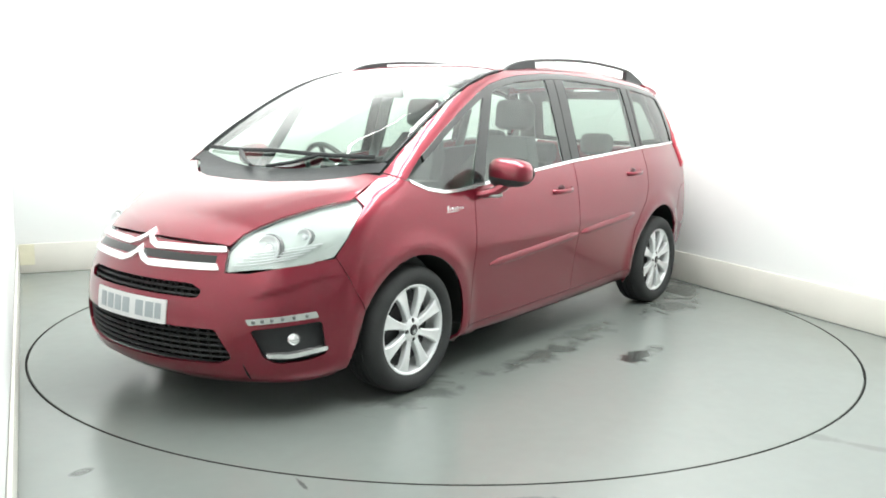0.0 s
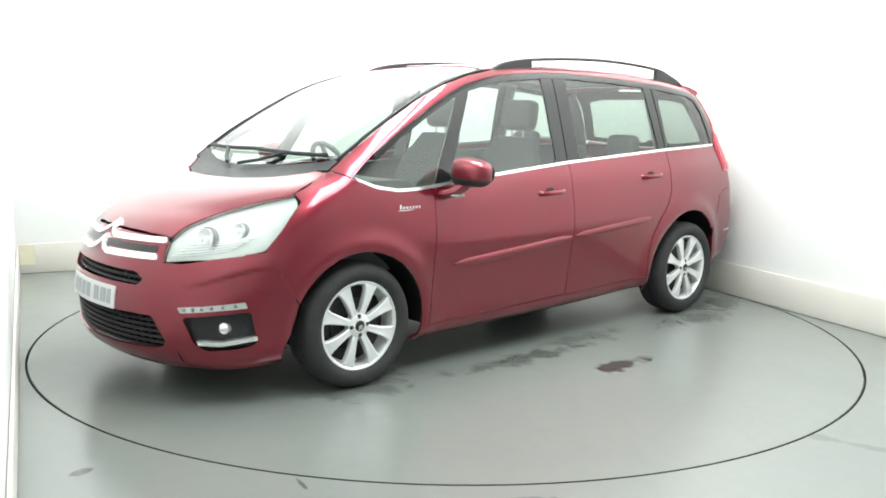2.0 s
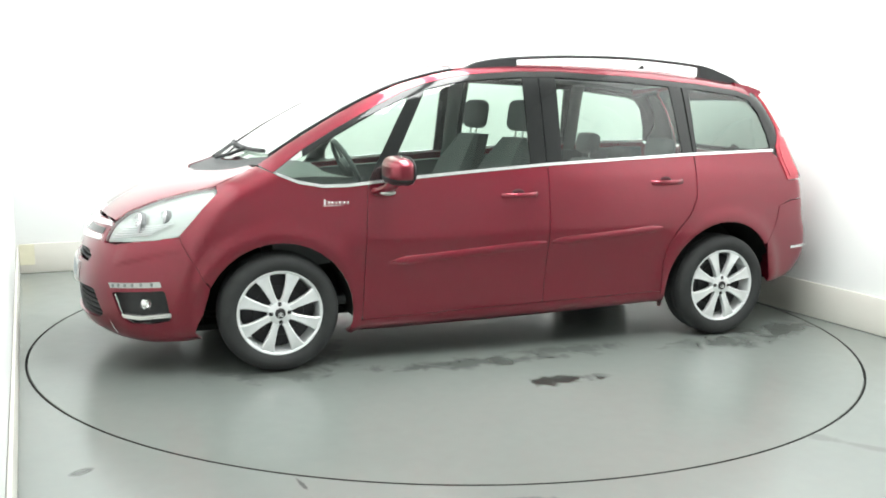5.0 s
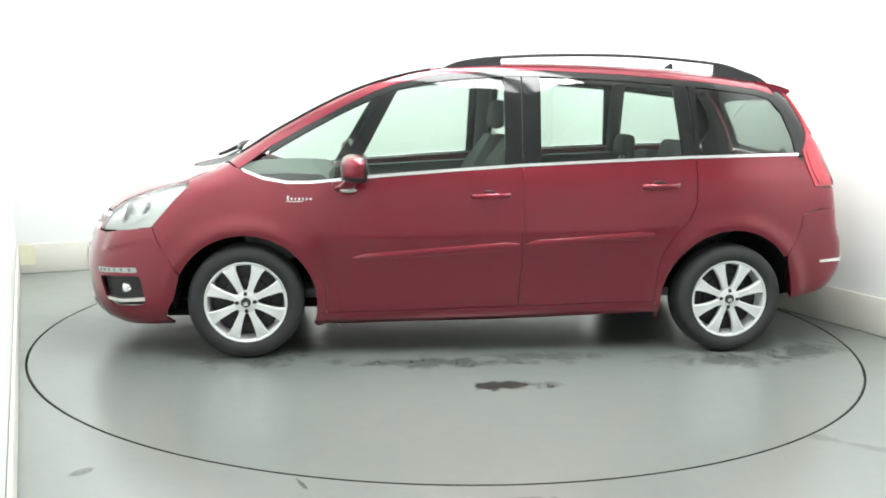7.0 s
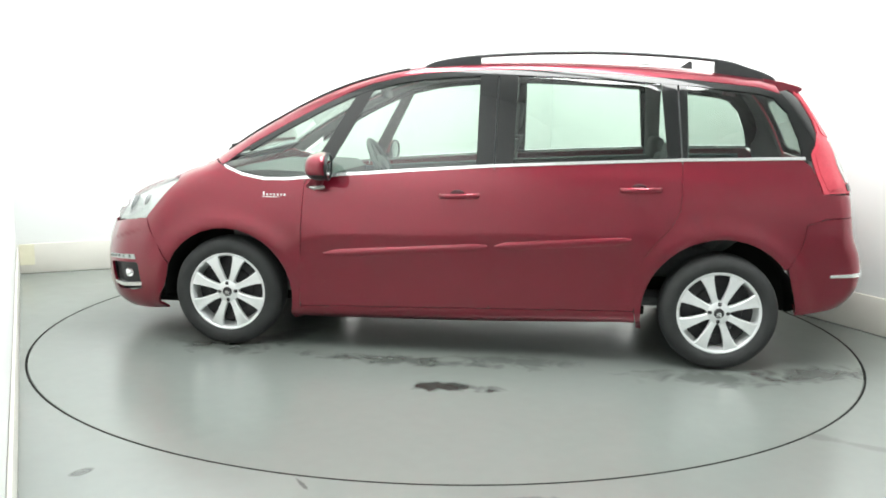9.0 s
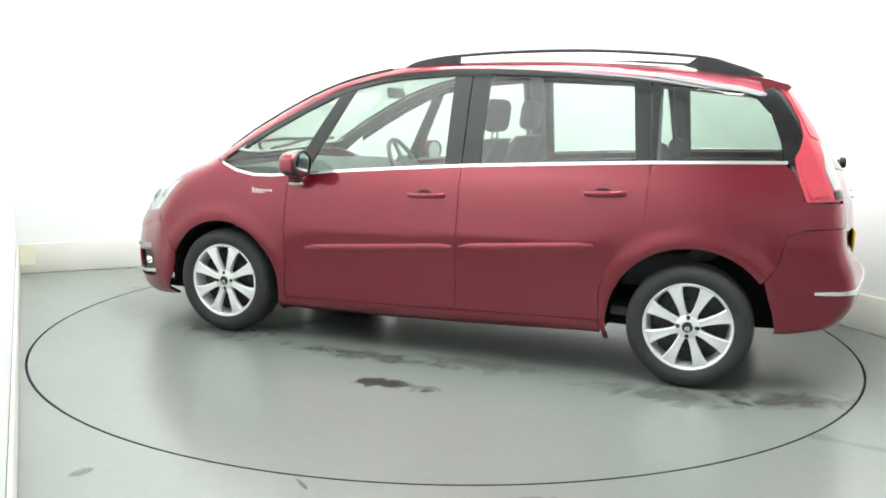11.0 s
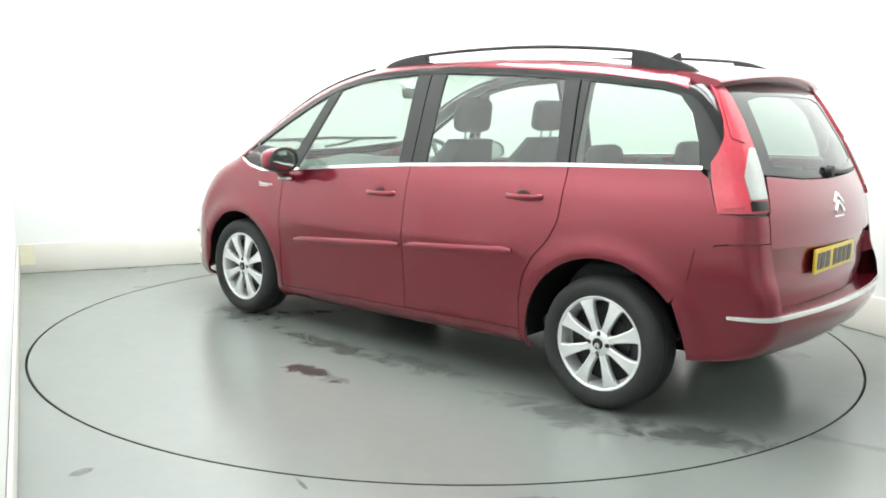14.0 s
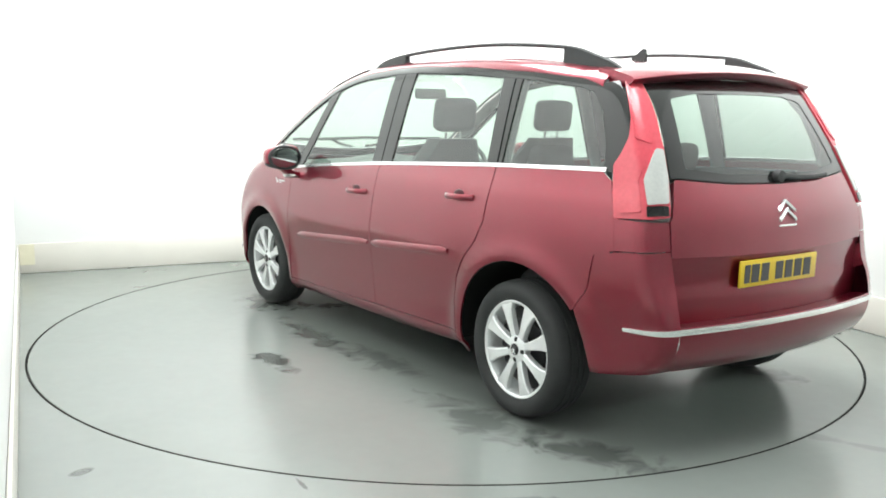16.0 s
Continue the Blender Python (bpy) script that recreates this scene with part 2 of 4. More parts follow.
def solve_axis(axis, a, b, lo, hi):
    """The coordinate along the axis at which the body's surface lies over the two others."""
    a, b = np.broadcast_arrays(np.asarray(a, float), np.asarray(b, float))
    lo, hi = np.full(a.shape, float(lo)), np.full(a.shape, float(hi))
    for _ in range(26):
        m = (lo + hi) / 2
        f = body_field(m, a, b) if axis == "x" else body_field(a, m, b) if axis == "y" else body_field(a, b, m)
        lo, hi = np.where(f < 0, m, lo), np.where(f < 0, hi, m)
    return (lo + hi) / 2


def body_normal(p):
    x, y, z = p[:, 0], p[:, 1], p[:, 2]
    e = 0.008
    n = np.stack([body_field(x + e, y, z) - body_field(x - e, y, z), body_field(x, y + e, z) - body_field(x, y - e, z),
                  body_field(x, y, z + e) - body_field(x, y, z - e)], -1)
    return n / np.maximum(np.linalg.norm(n, axis=1, keepdims=True), 1e-9)


# ---- mesh helpers ----
def finish(name, bm, mat, parent=None, label="", smooth=True, m=None):
    me = bpy.data.meshes.new(name)
    bmesh.ops.recalc_face_normals(bm, faces=bm.faces)
    bm.to_mesh(me)
    bm.free()
    me.materials.append(mat)
    if smooth:
        me.shade_smooth()
        me.set_sharp_from_angle(angle=radians(35))
    ob = new(name, me)
    if m is not None:
        ob.matrix_basis = m
    if parent:
        ob.parent = parent
    if label:
        ob["label"] = label
    return ob


def part(name, bm, mat, parent, label="", smooth=True, m=None):
    return finish(name, bm, mat, parent, label, smooth, m)


def add_box(bm, x0, x1, y0, y1, z0, z1, bevel=0.0, m=None, segments=2):
    r = bmesh.ops.create_cube(bm, size=1, matrix=Matrix.Translation(((x0 + x1) / 2, (y0 + y1) / 2, (z0 + z1) / 2))
                              @ Matrix.Diagonal((abs(x1 - x0), abs(y1 - y0), abs(z1 - z0), 1)))
    vs = r["verts"]
    if bevel:
        es = list({e for v in vs for e in v.link_edges})
        g = bmesh.ops.bevel(bm, geom=es, offset=bevel, segments=segments, profile=0.5, affect="EDGES")
        vs = list({v for f in g["faces"] for v in f.verts} | {v for v in vs if v.is_valid})
    if m is not None:
        bmesh.ops.transform(bm, matrix=m, verts=vs)
    return vs


def add_lathe(bm, prof, segments=48, axis="Y", centre=(0, 0, 0), closed=False):
    """Turns (radius, along) points round the axis."""
    rings = []
    for i in range(segments):
        a = 2 * math.pi * i / segments
        ring = []
        for r, h in prof:
            c, s = r * math.cos(a), r * math.sin(a)
            v = (c, h, s) if axis == "Y" else (c, s, h) if axis == "Z" else (h, c, s)
            ring.append(bm.verts.new((v[0] + centre[0], v[1] + centre[1], v[2] + centre[2])))
        rings.append(ring)
    n = len(prof)
    for i in range(segments):
        a, b = rings[i], rings[(i + 1) % segments]
        for k in range(n if closed else n - 1):
            bm.faces.new((a[k], a[(k + 1) % n], b[(k + 1) % n], b[k]))


def add_tube(bm, path, half_a, half_b, sides=10, up=(0, 0, 1)):
    """A bar of elliptic section along the path; half sizes may vary along it."""
    path = [Vector(p) for p in path]
    n = len(path)
    rings = []
    for i, p in enumerate(path):
        t = (path[min(i + 1, n - 1)] - path[max(i - 1, 0)]).normalized()
        side = t.cross(Vector(up)).normalized()
        top = side.cross(t)
        ha = half_a[i] if isinstance(half_a, (list, tuple)) else half_a
        hb = half_b[i] if isinstance(half_b, (list, tuple)) else half_b
        rings.append([bm.verts.new(p + side * (ha * math.cos(2 * math.pi * k / sides)) + top * (hb * math.sin(2 * math.pi * k / sides)))
                      for k in range(sides)])
    for i in range(n - 1):
        for k in range(sides):
            bm.faces.new((rings[i][k], rings[i][(k + 1) % sides], rings[i + 1][(k + 1) % sides], rings[i + 1][k]))
    bm.faces.new(rings[0])
    bm.faces.new(rings[-1])


def spline3(pts, steps=6):
    p = [Vector(q) for q in pts]
    out = []
    for i in range(len(p) - 1):
        a, b, c, d = p[max(i - 1, 0)], p[i], p[i + 1], p[min(i + 2, len(p) - 1)]
        for k in range(steps):
            t = k / steps
            out.append(0.5 * (2 * b + (c - a) * t + (2 * a - 5 * b + 4 * c - d) * t * t + (3 * b - a - 3 * c + d) * t**3))
    return out + [p[-1]]


def in_poly(q, poly):
    a = np.asarray(poly)
    b = np.roll(a, -1, 0)
    c = np.asarray(q)[:, None]
    up = (a[:, 1] <= c[..., 1]) != (b[:, 1] <= c[..., 1])
    e = b - a
    cross = a[:, 0] + (c[..., 1] - a[:, 1]) * e[:, 0] / np.where(e[:, 1] == 0, 1e-12, e[:, 1])
    return (up & (c[..., 0] < cross)).sum(1) % 2 == 1


def resample(poly, step):
    out = []
    n = len(poly)
    for i in range(n):
        a, b = np.array(poly[i]), np.array(poly[(i + 1) % n])
        k = max(1, int(round(np.linalg.norm(b - a) / step)))
        out += [a + (b - a) * j / k for j in range(k)]
    return out


def rounded(poly, r):
    """Cuts the corners of a closed 2D outline to arcs of about r."""
    out = []
    p = [np.array(q, float) for q in poly]
    n = len(p)
    for i in range(n):
        a, b, c = p[i - 1], p[i], p[(i + 1) % n]
        la, lc = np.linalg.norm(a - b), np.linalg.norm(c - b)
        k = min(r, la * 0.45, lc * 0.45)
        s, e = b + (a - b) / la * k, b + (c - b) / lc * k
        for t in (0, 0.25, 0.5, 0.75, 1):
            out.append((1 - t)**2 * s + 2 * t * (1 - t) * b + t * t * e)
    return out


def fill_2d(outline, holes, step):
    """Triangles over a 2D outline with holes, with inner points on a grid."""
    from mathutils.geometry import delaunay_2d_cdt
    loops = [resample(outline, step)] + [resample(h, step) for h in holes]
    pts, edges = [], []
    for lp in loops:
        k = len(pts)
        pts += lp
        edges += [(k + i, k + (i + 1) % len(lp)) for i in range(len(lp))]
    bnd = np.array(pts)
    lo, hi = bnd.min(0), bnd.max(0)
    gx, gy = np.meshgrid(np.arange(lo[0] + step / 2, hi[0], step), np.arange(lo[1] + step / 2, hi[1], step))
    g = np.stack([gx.ravel(), gy.ravel()], -1)
    if len(g):
        g = g[in_poly(g, loops[0])]
    for h in loops[1:]:
        if len(g):
            g = g[~in_poly(g, h)]
    if len(g):
        g = g[np.sqrt(((g[:, None] - bnd[None])**2).sum(-1)).min(1) > step * 0.55]
    allp = [Vector(q) for q in pts] + [Vector(q) for q in g]
    vs, es, fs, _, _, _ = delaunay_2d_cdt(allp, edges, [], 0, 1e-5)
    vs = np.array([(v.x, v.y) for v in vs])
    tri = np.array([f for f in fs if len(f) == 3])
    cen = vs[tri].mean(1)
    ok = in_poly(cen, loops[0])
    for h in loops[1:]:
        ok &= ~in_poly(cen, h)
    return vs, tri[ok]


def panel_surface(points, way, holes=(), step=0.035, off=0.0, round_by=0.012):
    """One piece of the body's skin: the outline (3D points, or two coordinates for a side piece) seen along way, laid on the body."""
    way = np.array(way, float) / np.linalg.norm(way)
    ref = np.array((0, 0, 1.0)) if abs(way[2]) < 0.9 else np.array((1.0, 0, 0))
    e1 = np.cross(ref, way)
    e1 /= np.linalg.norm(e1)
    e2 = np.cross(way, e1)

    def flat(pp):
        pp = np.array(pp, float)
        if pp.shape[1] == 2:
            pp = np.stack([pp[:, 0], 0 * pp[:, 0] + 0.8, pp[:, 1]], -1)
        return np.stack([pp @ e1, pp @ e2], -1), pp @ way

    out, deep = flat(points)
    hl = [rounded(flat(h)[0], 0.02) for h in holes]
    vs, tri = fill_2d(rounded(out, round_by) if round_by else list(out), hl, step)
    base = vs[:, :1] * e1 + vs[:, 1:] * e2
    d0 = deep.mean()
    ss = np.linspace(d0 - 0.6, d0 + 0.6, 49)
    ins = np.stack([body_field(*(base + s * way).T) < 0 for s in ss], 1)
    last = np.where(ins.any(1), ins.shape[1] - 1 - ins[:, ::-1].argmax(1), 24)
    lo = ss[last]
    hi = ss[np.minimum(last + 1, len(ss) - 1)]
    for _ in range(16):
        mid = (lo + hi) / 2
        f = body_field(*(base + mid[:, None] * way).T)
        lo, hi = np.where(f < 0, mid, lo), np.where(f < 0, hi, mid)
    p = base + ((lo + hi) / 2)[:, None] * way
    nrm = body_normal(p)
    p = p + nrm * off
    # winding outwards
    a = vs[tri]
    area = (a[:, 1, 0] - a[:, 0, 0]) * (a[:, 2, 1] - a[:, 0, 1]) - (a[:, 1, 1] - a[:, 0, 1]) * (a[:, 2, 0] - a[:, 0, 0])
    tri = np.where((area < 0)[:, None], tri[:, ::-1], tri)
    return p, nrm, tri


def skin(name, pieces, mat, parent, label="", thick=0.014, mirror=0, joint=0.0):
    """Joins pieces of skin to one mesh with turned-in edges and the body's true normals. mirror: 1 for the other side."""
    P, N, T = [], [], []
    for p, n, t in pieces:
        k = sum(len(q) for q in P)
        P.append(p), N.append(n)
        T.append(t + k)
    p, n, t = np.concatenate(P), np.concatenate(N), np.concatenate(T)
    if mirror:
        p, n, t = p * (1, -1, 1), n * (1, -1, 1), t[:, ::-1]
    count = {}
    for a, b, c in t:
        for e in ((a, b), (b, c), (c, a)):
            count[e] = 1
    rim = [e for e in count if (e[1], e[0]) not in count]
    verts, norms, faces = [tuple(v) for v in p], [tuple(v) for v in n], [tuple(int(i) for i in f) for f in t]
    for a, b in rim:
        if joint and abs(abs(p[a][1]) - joint) < 0.006 and abs(abs(p[b][1]) - joint) < 0.006:
            continue
        d = p[b] - p[a]
        o = np.cross(d, n[a])
        o = o / max(np.linalg.norm(o), 1e-9)
        k = len(verts)
        verts += [tuple(p[a]), tuple(p[b]), tuple(p[b] - n[b] * thick), tuple(p[a] - n[a] * thick)]
        norms += [tuple(o)] * 4
        faces.append((k + 1, k, k + 3, k + 2))
    me = bpy.data.meshes.new(name)
    me.from_pydata(verts, [], faces)
    me.materials.append(mat)
    me.shade_smooth()
    me.normals_split_custom_set_from_vertices(norms)
    ob = new(name, me)
    ob.parent = parent
    if label:
        ob["label"] = label
    return ob


def both(name, pieces, mat, parent, label="", thick=0.014):
    return [skin(name, pieces, mat, parent, label, thick, k) for k in (0, 1)]


# ---- the studio ----
U0, U1, V0, V1 = -2.487, 2.445, -6.6, 2.75
DISC = 2.432
FLOOR_MARKS = [(-2.249, -1.567, 0.05, 0.026, 20, 0.75), (-1.521, -1.99, 0.09, 0.01, -85, 0.6), (-0.782, -2.44, 0.1, 0.03, -20, 0.5), (0.744, -2.512, 0.25, 0.04, -55, 0.2), (-1.649, 1.89, 0.1, 0.03, 10, 0.35)]


def box_thing(name, dims, mat, label, category, bevel=0.004):
    bm = bmesh.new()
    add_box(bm, *dims, bevel=bevel)
    return tagged(finish(name, bm, mat, m=room), label, category, kind="structure")


def build_room():
    # floor with the round pit for the turntable
    bm = bmesh.new()
    circle = [(DISC + 0.010) * np.array((math.cos(2 * math.pi * i / 160), math.sin(2 * math.pi * i / 160))) for i in range(160)]
    vs, tri = fill_2d([(U0, V0), (U1, V0), (U1, V1), (U0, V1)], [circle], 0.4)
    bv = [bm.verts.new((x, y, 0)) for x, y in vs]
    for f in tri:
        bm.faces.new([bv[i] for i in f])
    g = bmesh.ops.extrude_face_region(bm, geom=bm.faces[:])
    bmesh.ops.translate(bm, verts=[v for v in g["geom"] if isinstance(v, bmesh.types.BMVert)], vec=(0, 0, -0.06))
    fl = finish("floor", bm, floor_material("painted_concrete_floor", FLOOR_MARKS), smooth=False, m=room)
    tagged(fl, "glossy pale grey-green painted concrete studio floor", "floor", kind="structure")
    bm = bmesh.new()
    add_box(bm, U0 + 0.01, U1 - 0.005, -DISC - 0.3, DISC + 0.02, -0.14, -0.075)
    tagged(finish("pit", bm, DARK, smooth=False, m=room), "dark pit under the turntable", "pit", kind="structure")
    t = 0.12
    box_thing("wall_back", (U0 - t, U1 + t, V1, V1 + t, -0.1, CEILING), WALL_WHITE, "bright matt white studio wall", "wall")
    box_thing("wall_left", (U0 - t, U0, V0, V1 - 0.002, -0.1, CEILING), WALL_WHITE, "bright matt white studio wall", "wall")
    box_thing("wall_right", (U1, U1 + t, V0, V1 - 0.002, -0.1, CEILING), WALL_WHITE, "bright matt white studio wall", "wall")
    # unseen wall behind the camera, added to close the room and tone reflections
    box_thing("wall_front", (U0 - t, U1 + t, V0 - t, V0 - 0.002, -0.1, CEILING), UNSEEN_WALL, "unseen pale grey wall added behind the camera", "wall")
    # ceiling out of view, added white so that it bounces the lamps' light
    box_thing("ceiling", (U0 - t, U1 + t, V0 - t, V1 + t, CEILING + 0.003, CEILING + 0.1), CEILING_PAINT, "unseen white ceiling added to close the room", "ceiling")
    s = 0.018
    board = box_thing("baseboard_back", (U0 + 0.019, U1 - 0.002, V1 - s, V1 - 0.002, 0.002, 0.24), SKIRT, "cream painted skirting board", "skirting board", 0.006)
    box_thing("baseboard_left", (U0 + 0.002, U0 + 0.018, V0, V1 - s - 0.003, 0.002, 0.24), SKIRT, "cream painted skirting board", "skirting board", 0.006)
    box_thing("baseboard_right", (U1 - s, U1 - 0.002, V0, V1 - s - 0.003, 0.002, 0.24), SKIRT, "beige painted skirting board", "skirting board", 0.006)
    bm = bmesh.new()
    add_box(bm, U0 + 0.02, U0 + 0.13, V1 - s - 0.003, V1 - s + 0.001, 0.07, 0.235, 0.001, segments=1)
    part("tape", bm, TAPE, board, "faded yellow tape on the skirting")
    # housings and hangers for the added floodlights, all out of view
    for lx, ly, long, turn, power in LAMPS:
        bm = bmesh.new()
        hx, hy = (LAMP_WIDE / 2 + 0.03, long / 2 + 0.03) if turn[1] else (long / 2 + 0.03, LAMP_WIDE / 2 + 0.03)
        add_box(bm, -hx, hx, -hy, hy, 0.004, 0.07, bevel=0.012)
        flood = finish("added_light_housing", bm, SILVER, m=lamp_pose(lx, ly, turn))
        tagged(flood, "long silver lamp housing, added unseen under the ceiling", "ceiling light", "ceiling lights")
        for k in (-0.7, 0.7):
            bm = bmesh.new()
            add_tube(bm, [(0, 0, 0.05), (0, 0, 0.50)], 0.012, 0.012, 8, up=(1, 0, 0))
            off = Matrix.Translation((0, k * long / 2, 0)) if turn[1] else Matrix.Translation((k * long / 2, 0, 0))
            part("hanger", bm, SILVER, flood, m=off @ pose(0, 0, 0, *turn).inverted())


def build_turntable():
    stains = STAINS
    bm = bmesh.new()
    add_lathe(bm, [(0.0005, 0.0), (1.0, 0.0), (DISC - 0.004, 0.0), (DISC, -0.004), (DISC, -0.05), (0.0005, -0.05)], 160, "Z")
    bmesh.ops.remove_doubles(bm, verts=bm.verts, dist=0.002)
    ob = finish("turntable", bm, floor_material("painted_turntable_top", stains))
    bm = bmesh.new()
    add_lathe(bm, [(DISC + 0.0075, 0.0012), (DISC + 0.0075, -0.03), (DISC + 0.0005, -0.03), (DISC + 0.0005, 0.0012)], 160, "Z", closed=True)
    part("edge_ring", bm, DARK, ob, "thin dark edge ring")
    return tagged(ob, "round grey-green turntable with dark tyre stains", "turntable")


# ---- the car ----
BELT = [(1.184, 1.034), (1.078, 0.992), (0.951, 0.970), (0.82, 0.972), (0.712, 0.983), (0.466, 1.008), (0.068, 1.041), (-0.33, 1.071), (-0.819, 1.099),
        (-1.319, 1.125), (-1.7, 1.138), (-1.965, 1.145)]
LIGHT_TOP = [(1.184, 1.034), (1.045, 1.137), (0.858, 1.248), (0.641, 1.366), (0.48, 1.443), (0.363, 1.488), (0.2, 1.528), (0.072, 1.548), (-0.228, 1.572),
             (-0.479, 1.577), (-0.923, 1.562), (-1.404, 1.530), (-1.72, 1.497), (-1.80, 1.475), (-1.87, 1.40), (-1.94, 1.25), (-1.965, 1.145)]
ROOF_EDGE = [(1.27, 0.722), (1.1, 0.708), (0.9, 0.69), (0.7, 0.67), (0.5, 0.65), (0.3, 0.632), (0.1, 0.615), (-0.2, 0.605), (-0.6, 0.60), (-1.0, 0.595),
             (-1.4, 0.58), (-1.65, 0.56), (-1.83, 0.54)]


def belt(x):
    return float(np.interp(-x, [-q[0] for q in BELT], [q[1] for q in BELT]))


def light_top(x):
    return float(np.interp(-x, [-q[0] for q in LIGHT_TOP], [q[1] for q in LIGHT_TOP]))


def roof_edge(x):
    return float(np.interp(-x, [-q[0] for q in ROOF_EDGE], [q[1] for q in ROOF_EDGE]))


def top_z(x, y):
    return float(solve_axis("z", x, y, 0.6, 1.9))


def front_x(y, z):
    return float(solve_axis("x", y, z, 1.0, 2.6))


def rear_x(y, z):
    return float(solve_axis("x", y, z, -1.2, -2.7))


def side_y(x, z):
    return float(solve_axis("y", x, z, 0.0, 1.2))


def rear_pts(pts):
    return [(rear_x(y, z), y, z) for y, z in pts]


def front_pts(pts):
    return [(front_x(y, z), y, z) for y, z in pts]


def top_pts(pts):
    return [(x, y, top_z(x, y)) for x, y in pts]


def arc(cx, r, a0, a1, n=16):
    return [(cx + r * math.cos(radians(a0 + (a1 - a0) * i / n)), 0.30 + r * math.sin(radians(a0 + (a1 - a0) * i / n))) for i in range(n + 1)]


FX, RX, HUB = 1.176, -1.558, 0.308
SIDE, AHEAD, BEHIND, UP = (0, 1, 0), (1, 0, 0), (-1, 0, 0), (0, 0, 1)


def span(curve, x0, x1, n=10):
    return [(x0 + (x1 - x0) * i / n, curve(x0 + (x1 - x0) * i / n)) for i in range(n + 1)]


def build_skin(car):
    gap = 0.0015
    # front wing, between bumper, bonnet and door
    bonnet_side = [(1.475, 0.742), (1.38, 0.735), (1.27, 0.722)]
    wing = ([(1.665, 0.725), (1.60, 0.80), (1.54, 0.87), (1.492, 0.918), (1.474, 0.934)] + [(x, top_z(x, y) - gap) for x, y in bonnet_side]
            + [(1.195, 1.03)] + [(x, z - 0.012) for x, z in BELT[1:5]] + [(0.722, 0.90), (0.735, 0.6), (0.745, 0.30), (0.75, 0.175), (0.79, 0.170)]
            + arc(FX, 0.385, 199, 26) + [(1.603, 0.597)])
    both("front_wing", [panel_surface(wing, SIDE, round_by=0.004)], RED, car)
    # doors
    fd = ([(x, belt(x) - 0.012) for x in (0.708, 0.6, 0.45, 0.25, 0.05, -0.15, -0.332)] + [(-0.333, 0.8), (-0.325, 0.5), (-0.321, 0.285), (0.2, 0.27), (0.741, 0.255), (0.731, 0.6), (0.718, 0.9)])
    front_doors = both("front_door", [panel_surface(fd, SIDE)], RED, car)
    rd = ([(x, belt(x) - 0.012) for x in (-0.336, -0.5, -0.8, -1.1, -1.326)] + [(-1.326, 0.98), (-1.319, 0.86), (-1.274, 0.768), (-1.189, 0.677), (-1.129, 0.578), (-1.105, 0.45), (-1.108, 0.305),
          (-0.7, 0.295), (-0.3245, 0.285), (-0.3285, 0.5), (-0.337, 0.8)])
    rear_doors = both("rear_door", [panel_surface(rd, SIDE)], RED, car)
    for line in ([(0.715, 0.95), (0.728, 0.7), (0.738, 0.45), (0.744, 0.27)], [(-0.334, 1.05), (-0.335, 0.8), (-0.327, 0.5), (-0.322, 0.30)],
                 [(-1.329, 1.10), (-1.329, 0.98), (-1.322, 0.86), (-1.277, 0.767), (-1.192, 0.675), (-1.132, 0.577), (-1.108, 0.45), (-1.110, 0.32)]):
        both("door_jamb", [panel_surface([(x + 0.022, z) for x, z in line] + [(x - 0.022, z) for x, z in line[::-1]], SIDE, off=-0.007, step=0.03, round_by=0)], RED, car, thick=0.002)
    both("wing_joint", [panel_surface([(1.690, 0.715), (1.625, 0.594), (1.565, 0.490), (1.525, 0.490), (1.580, 0.594), (1.640, 0.715)], SIDE, off=-0.006, step=0.03, round_by=0)], RED, car, thick=0.002)
    both("bumper_joint", [panel_surface([(-2.06, 0.84), (-1.97, 0.815), (-1.945, 0.66), (-1.895, 0.59), (-1.925, 0.56), (-1.98, 0.65), (-2.005, 0.785), (-2.06, 0.81)], SIDE, off=-0.006, step=0.03, round_by=0)], RED, car, thick=0.002)
    sill = [(0.746, 0.2515), (0.2, 0.2665), (-0.3, 0.281), (-1.108, 0.3015), (-1.12, 0.235), (-0.3, 0.20), (0.4, 0.185), (0.757, 0.172)]
    both("sill", [panel_surface(sill, SIDE, round_by=0.006)], RED, car)
    # rear quarter
    quarter = ([(x, belt(x) - 0.012) for x in (-1.332, -1.5, -1.75, -1.95)] + [(-2.000, 1.10), (-2.060, 0.955), (-2.083, 0.831), (-1.985, 0.802), (-1.960, 0.66), (-1.90, 0.567)]
               + arc(RX, 0.415, 142, -14, 18) + [(-1.13, 0.20), (-1.112, 0.30), (-1.11, 0.45), (-1.135, 0.575), (-1.195, 0.672), (-1.28, 0.765), (-1.325, 0.86), (-1.332, 0.98)])
    under_lamp = rear_pts([(0.655, 0.842), (0.652, 0.953)]) + [(x, side_y(x, z), z) for x, z in ((-2.15, 0.956), (-2.045, 0.958), (-2.070, 0.830), (-2.15, 0.836))]
    both("rear_quarter_panel", [panel_surface(quarter, SIDE, round_by=0.005), panel_surface(under_lamp, (-0.72, 0.69, 0), off=-0.0008, step=0.03, round_by=0)], RED, car)
    # roof side rail with the pillar beside the windscreen
    xs = [1.262, 1.1, 0.9, 0.7, 0.5, 0.3, 0.1, -0.2, -0.6, -1.0, -1.4, -1.65, -1.8]
    up = [(x, top_z(x, roof_edge(x))) for x in xs]
    rail = up + [(-1.835, 1.475)] + [(x, z + 0.014) for x, z in LIGHT_TOP[13:0:-1]] + [(1.20, 1.037)]
    both("roof_side", [panel_surface(rail, SIDE, step=0.03, round_by=0)], RED, car, thick=0.003)
